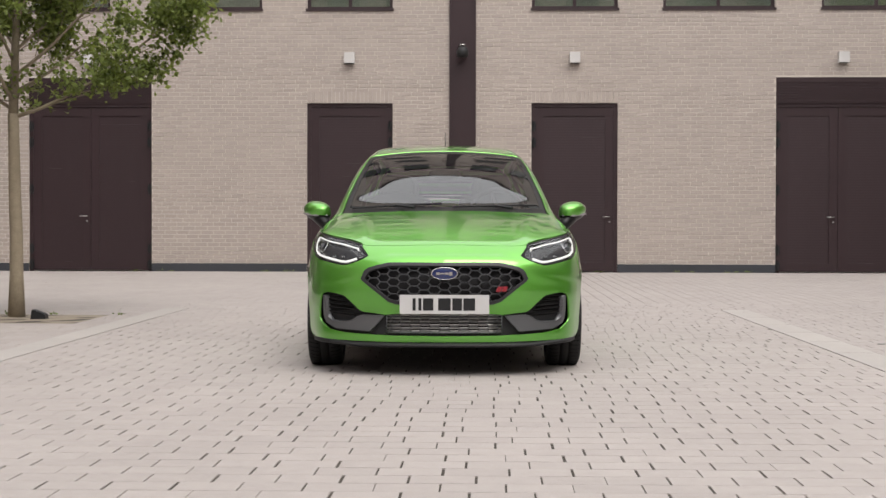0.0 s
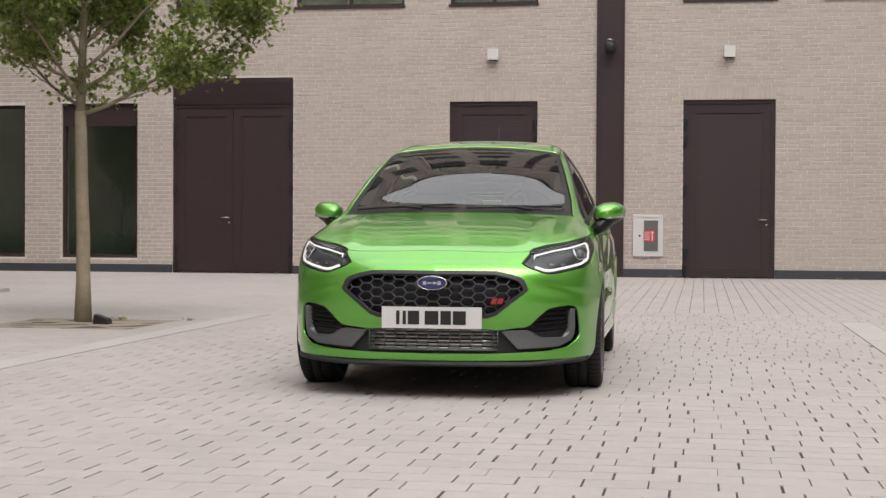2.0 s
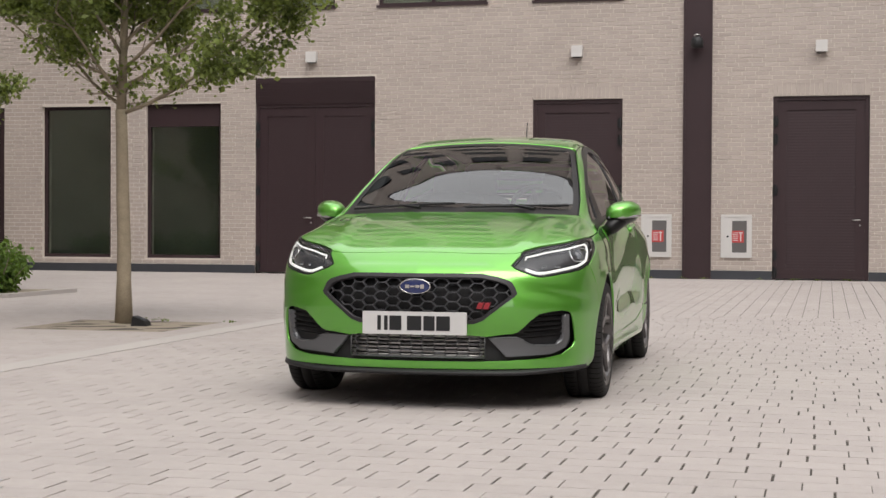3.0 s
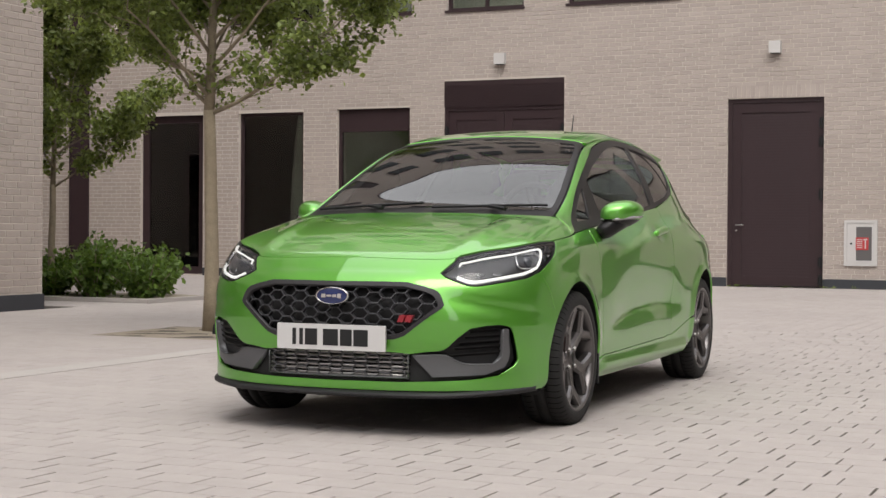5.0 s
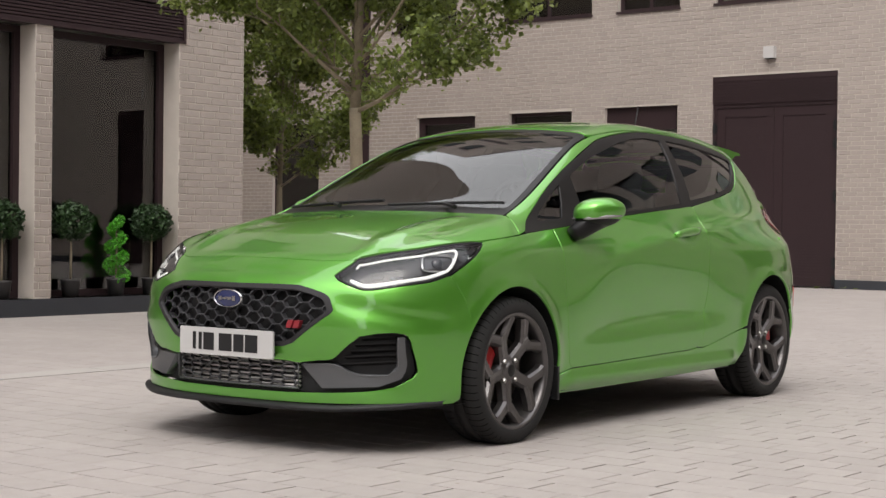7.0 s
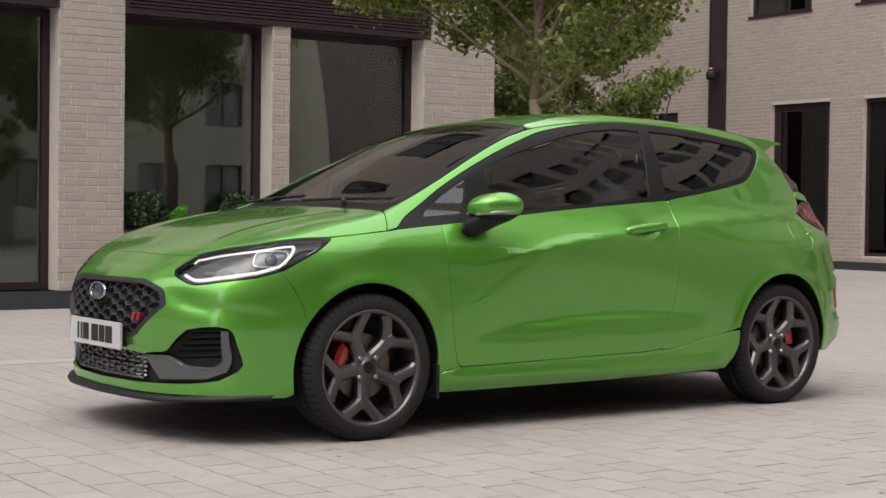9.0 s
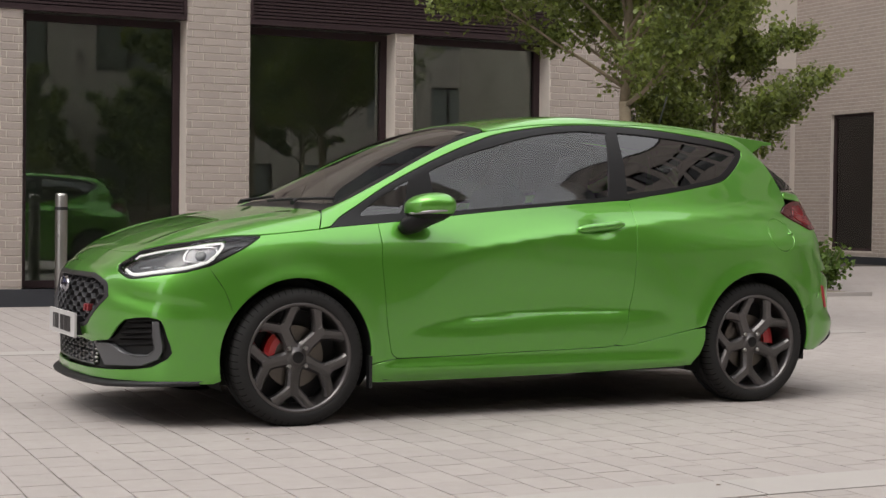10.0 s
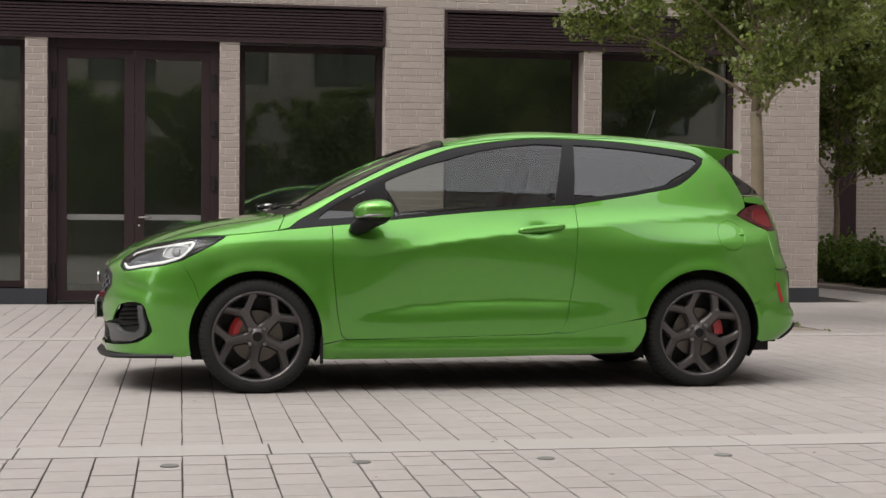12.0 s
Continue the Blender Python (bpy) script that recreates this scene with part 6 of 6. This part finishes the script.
bmesh.ops.recalc_face_normals(bm, faces=bm.faces)
part("dashboard", bm, M_TRIM_IN, car, smooth=True)
bm = bmesh.new()
cen, ax = Vector((0.36, 0.80, 0.965)), Vector((0, -0.9, -0.42)).normalized()
e1 = ax.orthogonal().normalized()
e2 = ax.cross(e1)
tube(bm, [cen + (e1 * math.cos(a) + e2 * math.sin(a)) * 0.178 for a in np.linspace(0, 2 * math.pi, 33)], [0.016] * 33, 8, caps=False)
tube(bm, [cen + ax * 0.02, cen + ax * 0.15], [0.05, 0.04], 10)
for a in (0, 2.2, 4.1):
    tube(bm, [cen + ax * 0.02, cen + (e1 * math.cos(a) + e2 * math.sin(a)) * 0.17], [0.022, 0.014], 8)
part("steering_wheel", bm, M_TRIM_IN, car, smooth=True)
for x, y, n_ in ((0.36, 1.32, "front_seat"), (-0.36, 1.32, "front_seat"), (0.33, 2.12, "rear_seat"), (-0.33, 2.12, "rear_seat")):
    bm = bmesh.new()
    for w_, h_, t_, cy, cz, tilt in ((0.25, 0.10, 0.26, -0.06, 0.52, 6), (0.24, 0.32, 0.075, 0.24, 0.80, 16), (0.12, 0.09, 0.05, 0.355, 1.16, 10)):
        b2 = bmesh.new()
        bmesh.ops.create_cube(b2, size=2.0)
        bmesh.ops.subdivide_edges(b2, edges=b2.edges, cuts=3, use_grid_fill=True)
        for v in b2.verts:
            d = v.co.normalized() * 1.15
            c = v.co.lerp(d, 0.5)
            c = Vector((c.x * w_, c.y * t_, c.z * h_))
            c.rotate(Euler((radians(-tilt), 0, 0)))
            v.co = c + Vector((x, y + cy, cz))
        me = bpy.data.meshes.new("tmp")
        b2.to_mesh(me)
        b2.free()
        bm.from_mesh(me)
        bpy.data.meshes.remove(me)
    part(n_, bm, M_SEAT, car, smooth=True)
bm = bmesh.new()
lathe(bm, [(0.001, 0.03), (0.06, 0.028), (0.11, 0.01), (0.115, 0.0), (0.001, -0.005)], 16)
for v in bm.verts:
    v.co = Vector((v.co.x, 0.88 + v.co.z * 0.7, 1.235 + v.co.y * 0.32))
part("inner_mirror", bm, M_SATIN, car)

# ---- trees and shrubs ----
def leaves(points, size, rng, flat=0.5):
    """Small folded leaves round the points given."""
    n_ = len(points)
    p = np.array(points)
    a = rng.normal(size=(n_, 3))
    a /= np.linalg.norm(a, axis=1)[:, None]
    up = rng.normal(size=(n_, 3)) + np.array([0, 0, flat * 3])
    b = np.cross(a, up)
    b /= np.linalg.norm(b, axis=1)[:, None]
    c = np.cross(b, a)
    s = size * rng.uniform(0.65, 1.25, n_)[:, None]
    q = np.stack([p - a * s * 0.5, p + b * s * 0.36 + c * s * 0.10, p + a * s * 0.5, p - b * s * 0.36 + c * s * 0.10], 1).reshape(-1, 3)
    f = np.arange(n_ * 4).reshape(-1, 4)
    tri = np.concatenate([f[:, [0, 1, 2]], f[:, [0, 2, 3]]])
    return q, tri


def leaf_mesh(name, pts, size, seed, material):
    q, f = leaves(pts, size, np.random.default_rng(seed))
    me = bpy.data.meshes.new(name)
    me.from_pydata(q.tolist(), [], f.tolist())
    me.materials.append(material)
    return me


def tree(name, label, at, seed, clear, height, spread, thick, limbs=9, twig_leaves=11, leaf=0.075, shoots=0):
    """A trunk with limbs that fork into twigs, and a leaf cluster round each twig's end."""
    rng = random.Random(seed)
    root = empty(name, Matrix.Translation(at))
    tagged(root, label, "tree")
    bm = bmesh.new()
    pts = [(0.005 * rng.uniform(-1, 1) * i, 0.005 * rng.uniform(-1, 1) * i, clear * i / 5 - (0.04 if i == 0 else 0)) for i in range(6)]
    tube(bm, pts, [thick * (1.25 if i == 0 else 1.0 - 0.05 * i) for i in range(6)], 14)
    lead = Vector(pts[-1])
    part("trunk", bm, M_BARK, root, smooth=True)
    crown = []

    def tuft(q, count, wide):
        for _ in range(count):
            crown.append((q.x + rng.gauss(0, wide), q.y + rng.gauss(0, wide), q.z + rng.gauss(0, wide * 0.75)))

    def grow(bm, p, d, length, r, depth):
        """A limb that bends upwards at first and hangs at its end, with twigs all along it."""
        pts, rad = [p], [r]
        n_ = 5
        for i in range(n_):
            d = (d + Vector((rng.gauss(0, 0.11), rng.gauss(0, 0.11), 0.05 - 0.015 * i * (depth > 0) + rng.gauss(0, 0.06)))).normalized()
            p = p + d * length / n_
            pts.append(p)
            rad.append(r * (1 - 0.6 * (i + 1) / n_))
        tube(bm, pts, rad, 6 if depth < 2 else 4)
        for i, q in enumerate(pts[1:]):
            tuft(q, (twig_leaves // 5, twig_leaves // 3, twig_leaves // 2, twig_leaves)[depth], 0.075)
        if depth == 3:
            return
        for k in range((5, 4, 3)[depth]):
            q = pts[rng.choice((1, 2, 3, 4))] if k else pts[-1]
            ang = rng.uniform(0, 2 * math.pi)
            e = Vector((math.cos(ang), math.sin(ang), rng.uniform(-0.25, 0.6)))
            grow(bm, q, (d * 0.85 + e * 0.75).normalized(), length * rng.uniform(0.38, 0.6), rad[-1] * 0.8, depth + 1)

    for k in range(limbs):
        bm = bmesh.new()
        ang = 2 * math.pi * (k * 0.382 + rng.uniform(-0.05, 0.05))
        t = k / limbs
        lift = 0.42 + 1.5 * t ** 1.3
        d = Vector((math.cos(ang), math.sin(ang), lift)).normalized()
        start = lead + Vector((0, 0, (height - clear) * 0.40 * t - 0.04))
        grow(bm, start, d, spread * (0.72 - 0.22 * t) * rng.uniform(0.85, 1.1), thick * (0.30 - 0.13 * t), 0 if k % 2 == 0 else 1)
        part("limb", bm, M_BARK, root, smooth=True)
    for k in range(shoots):
        ang = rng.uniform(0, 2 * math.pi)
        bm = bmesh.new()
        p = lead + Vector((0, 0, rng.uniform(-0.02, 0.30)))
        d = Vector((math.cos(ang), math.sin(ang), rng.uniform(0.0, 0.9))).normalized()
        q = p + d * rng.uniform(0.16, 0.34)
        tube(bm, [p, p + (q - p) * 0.5 + Vector((0, 0, 0.02)), q], [0.008, 0.006, 0.003], 5)
        part("shoot", bm, M_BARK, root, smooth=True)
        for f_ in (0.45, 0.75, 1.0):
            tuft(p + (q - p) * f_, twig_leaves // 2, 0.045)
    bm = bmesh.new()
    tube(bm, [lead - Vector((0, 0, 0.05)), lead + Vector((0.03, 0.02, (height - clear) * 0.3)), lead + Vector((0.0, 0.05, (height - clear) * 0.62))], [thick * 0.72, thick * 0.45, thick * 0.15], 8)
    part("leader", bm, M_BARK, root, smooth=True)
    ob = new("crown", leaf_mesh("crown", crown, leaf, seed, M_LEAF))
    ob.parent = root
    tagged(ob, "airy crown of small green leaves")
    return root


tree("street_tree", "young deciduous tree with a pale trunk in a bare earth pit", (-4.24, 4.80, 0.0), 7, 1.93, 5.4, 1.95, 0.068, limbs=18, twig_leaves=11, leaf=0.060, shoots=14)
tree("small_tree", "slender young tree beside a planted bed", (-9.6, 9.35, 0.0), 12, 1.45, 5.8, 1.8, 0.05, limbs=13, twig_leaves=7, leaf=0.075, shoots=8)
tree("small_tree", "leafy young tree in the planted bed", (-12.9, 9.4, 0.0), 31, 1.35, 5.8, 2.1, 0.055, limbs=13, twig_leaves=7, leaf=0.08, shoots=8)
far_tree = tree("square_tree", "leafy tree on the far side of the square", (10.3, 8.4, 0.0), 21, 2.4, 9.6, 3.2, 0.11, limbs=12, twig_leaves=6, leaf=0.22)
for x, y, r in ((20.5, 13.2, 240), (12.0, -13.0, 300)):
    copy_thing(far_tree, pose(x, y, 0, 0, 0, r))
row_tree = tree("square_tree", "low leafy tree in a row along the square", (13.4, -9.6, 0.0), 44, 0.9, 5.4, 2.3, 0.08, limbs=14, twig_leaves=7, leaf=0.17)
for k in range(1, 6):
    copy_thing(row_tree, pose(13.4 + 0.35 * (k % 2), -9.6 + 3.3 * k, 0, 0, 0, 97 * k))
# uplight at the tree's foot
bm = bmesh.new()
box(bm, -0.075, 0.075, -0.055, 0.055, -0.02, 0.085)
for v in bm.verts:
    if v.co.z > 0.05:
        v.co.z -= 0.045 if v.co.x > 0 else 0.0
        v.co.x *= 0.8
bmesh.ops.bevel(bm, geom=bm.edges, offset=0.008, segments=2)
up = part("ground_spotlight", bm, M_BLACK)
bm = bmesh.new()
box(bm, -0.05, 0.05, -0.04, 0.04, 0.0, 0.004)
for v in bm.verts:
    v.co.z += 0.064 - 0.36 * v.co.x
part("lens", bm, M_SLATE, up)
up.location = (-3.93, 4.5, 0.0)
tagged(up, "small black ground spotlight at the foot of the tree", "spotlight")

# planted bed
bm = bmesh.new()
box(bm, -16.5, -7.67, 8.66, 10.3, -0.03, 0.03)
tagged(part("planting_bed", bm, M_EARTH), "dark earth bed", kind="structure")
for x0, x1, y0, y1 in ((-16.5, -7.55, 8.56, 8.66), (-7.65, -7.55, 8.66, 10.3)):
    bm = bmesh.new()
    box(bm, x0, x1, y0, y1, -0.03, 0.05)
    bmesh.ops.bevel(bm, geom=bm.edges, offset=0.006, segments=1)
    tagged(part("bed_kerb", bm, M_STRIP), "pale kerb round the planted bed", kind="structure")


def shrub(at, r, h, seed):
    rng = random.Random(seed)
    root = empty("shrub", Matrix.Translation(at))
    tagged(root, "low dense green shrub in the planted bed", "shrub", "shrubs in the bed")
    bm = bmesh.new()
    pts = []
    for k in range(16):
        a = rng.uniform(0, 6.28)
        rr = r * math.sqrt(rng.random())
        tip = Vector((math.cos(a) * rr, math.sin(a) * rr, h * rng.uniform(0.65, 1.08) * (1 - 0.35 * (rr / r) ** 2)))
        tube(bm, [(tip.x * 0.15, tip.y * 0.15, 0.0), (tip.x * 0.6, tip.y * 0.6, tip.z * 0.55), tip], [0.009, 0.007, 0.003], 5)
        for _ in range(70):
            t = rng.uniform(0.15, 1.0)
            q = tip * t
            pts.append((q.x + rng.gauss(0, 0.07), q.y + rng.gauss(0, 0.07), max(0.02, tip.z * t + rng.gauss(0, 0.05))))
    part("stems", bm, M_BARK, root)
    ob = new("foliage", leaf_mesh("foliage", pts, 0.085, seed, M_LEAF_SHRUB))
    ob.parent = root
    return root


base_shrubs = [shrub((-8.10, 9.25, 0.02), 0.42, 0.62, 31), shrub((-8.8, 9.15, 0.02), 0.45, 0.74, 32), shrub((-9.55, 9.3, 0.02), 0.45, 0.58, 33)]
rng = random.Random(9)
for i in range(26):
    b_ = base_shrubs[i % 3]
    x, y = -8.05 - 0.42 * (i // 12) - 0.72 * (i % 12) + rng.uniform(-0.12, 0.12), 9.25 + 0.5 * (i // 12) + rng.uniform(-0.1, 0.25)
    if i < 3:
        continue
    copy_thing(b_, pose(x, y, 0.02, 0, 0, rng.uniform(0, 360)))


# clipped plants on the window ledge
def topiary(at, kind, seed):
    rng = random.Random(seed)
    root = empty("topiary", Matrix.Translation(at))
    tagged(root, "ball-clipped potted standard on the window ledge" if kind == "ball" else "bright green spiral-clipped potted conifer on the ledge", "potted plant", "potted plants")
    bm = bmesh.new()
    lathe(bm, [(0.001, 0.0), (0.075, 0.0), (0.095, 0.16), (0.10, 0.165), (0.10, 0.18), (0.085, 0.18), (0.08, 0.15), (0.001, 0.15)], 20)
    part("pot", bm, M_TERRA, root, smooth=True)
    bm = bmesh.new()
    tube(bm, [(0, 0, 0.14), (0.006, 0, 0.4), (0, 0.004, 0.74)], [0.012, 0.011, 0.008], 7)
    part("stem", bm, M_BARK, root, smooth=True)
    pts = []
    if kind == "ball":
        for _ in range(1500):
            v = Vector((rng.gauss(0, 1), rng.gauss(0, 1), rng.gauss(0, 1))).normalized() * 0.19 * (1 + rng.gauss(0, 0.09))
            pts.append((v.x, v.y, 0.76 + v.z * 0.9))
        ob = new("foliage", leaf_mesh("foliage", pts, 0.045, seed, M_LEAF_TOPIARY))
    else:
        for _ in range(2600):
            t = rng.random()
            a = t * 2 * math.pi * 3.2
            r0 = 0.085 * (1 - 0.55 * t)
            v = Vector((rng.gauss(0, 1), rng.gauss(0, 1), rng.gauss(0, 1))).normalized() * 0.068 * (1 - 0.35 * t) * (1 + rng.gauss(0, 0.06))
            pts.append((math.cos(a) * r0 + v.x, math.sin(a) * r0 + v.y, 0.19 + 0.60 * t + v.z))
        ob = new("foliage", leaf_mesh("foliage", pts, 0.026, seed, M_LEAF_SPIRAL))
    ob.parent = root
    return root


for k, (y, kind) in enumerate(((2.95, "ball"), (3.30, "spiral"), (3.98, "ball"), (4.80, "ball"), (5.38, "spiral"), (5.85, "ball"))):
    topiary((-7.89, y - 0.17, 0.17), kind, 50 + k)

# fallen leaves and small weeds on the paving
rng = np.random.default_rng(17)
litter = np.stack([rng.uniform(-2.0, 6.5, 55), rng.uniform(-1.0, 7.5, 55), np.full(55, 0.006)], 1)
far_litter = np.stack([rng.uniform(-7.0, 8.0, 90), rng.uniform(6.0, 17.0, 90), np.full(90, 0.006)], 1)
q, f = leaves(np.vstack([litter, far_litter]).tolist(), 0.024, rng, 4.0)
q[:, 2] = 0.003 + np.abs(q[:, 2] - 0.006) * 0.4
me = bpy.data.meshes.new("fallen_leaves")
me.from_pydata(q.tolist(), [], f.tolist())
me.materials.append(mat("dry_leaf", (0.10, 0.065, 0.035), 0.8, island=0.5))
tagged(new("fallen_leaves", me), "small dry fallen leaves scattered on the paving", "fallen leaves", kind="stuff")
tufts = []
for x, y, k in [(rng.uniform(-7, 5), 18.59, 7) for _ in range(26)] + [(rng.uniform(-4.5, -3.3), 5.10, 3) for _ in range(6)]:
    for _ in range(k * 2):
        tufts.append((x + rng.normal(0, 0.035), y - abs(rng.normal(0, 0.015)), 0.008 + abs(rng.normal(0, 0.012))))
ob = new("weeds", leaf_mesh("weeds", tufts, 0.03, 5, mat("weed_leaf", (0.12, 0.16, 0.03), 0.6, island=0.4)))
tagged(ob, "small green weeds in the paving joints", "weeds", kind="stuff")
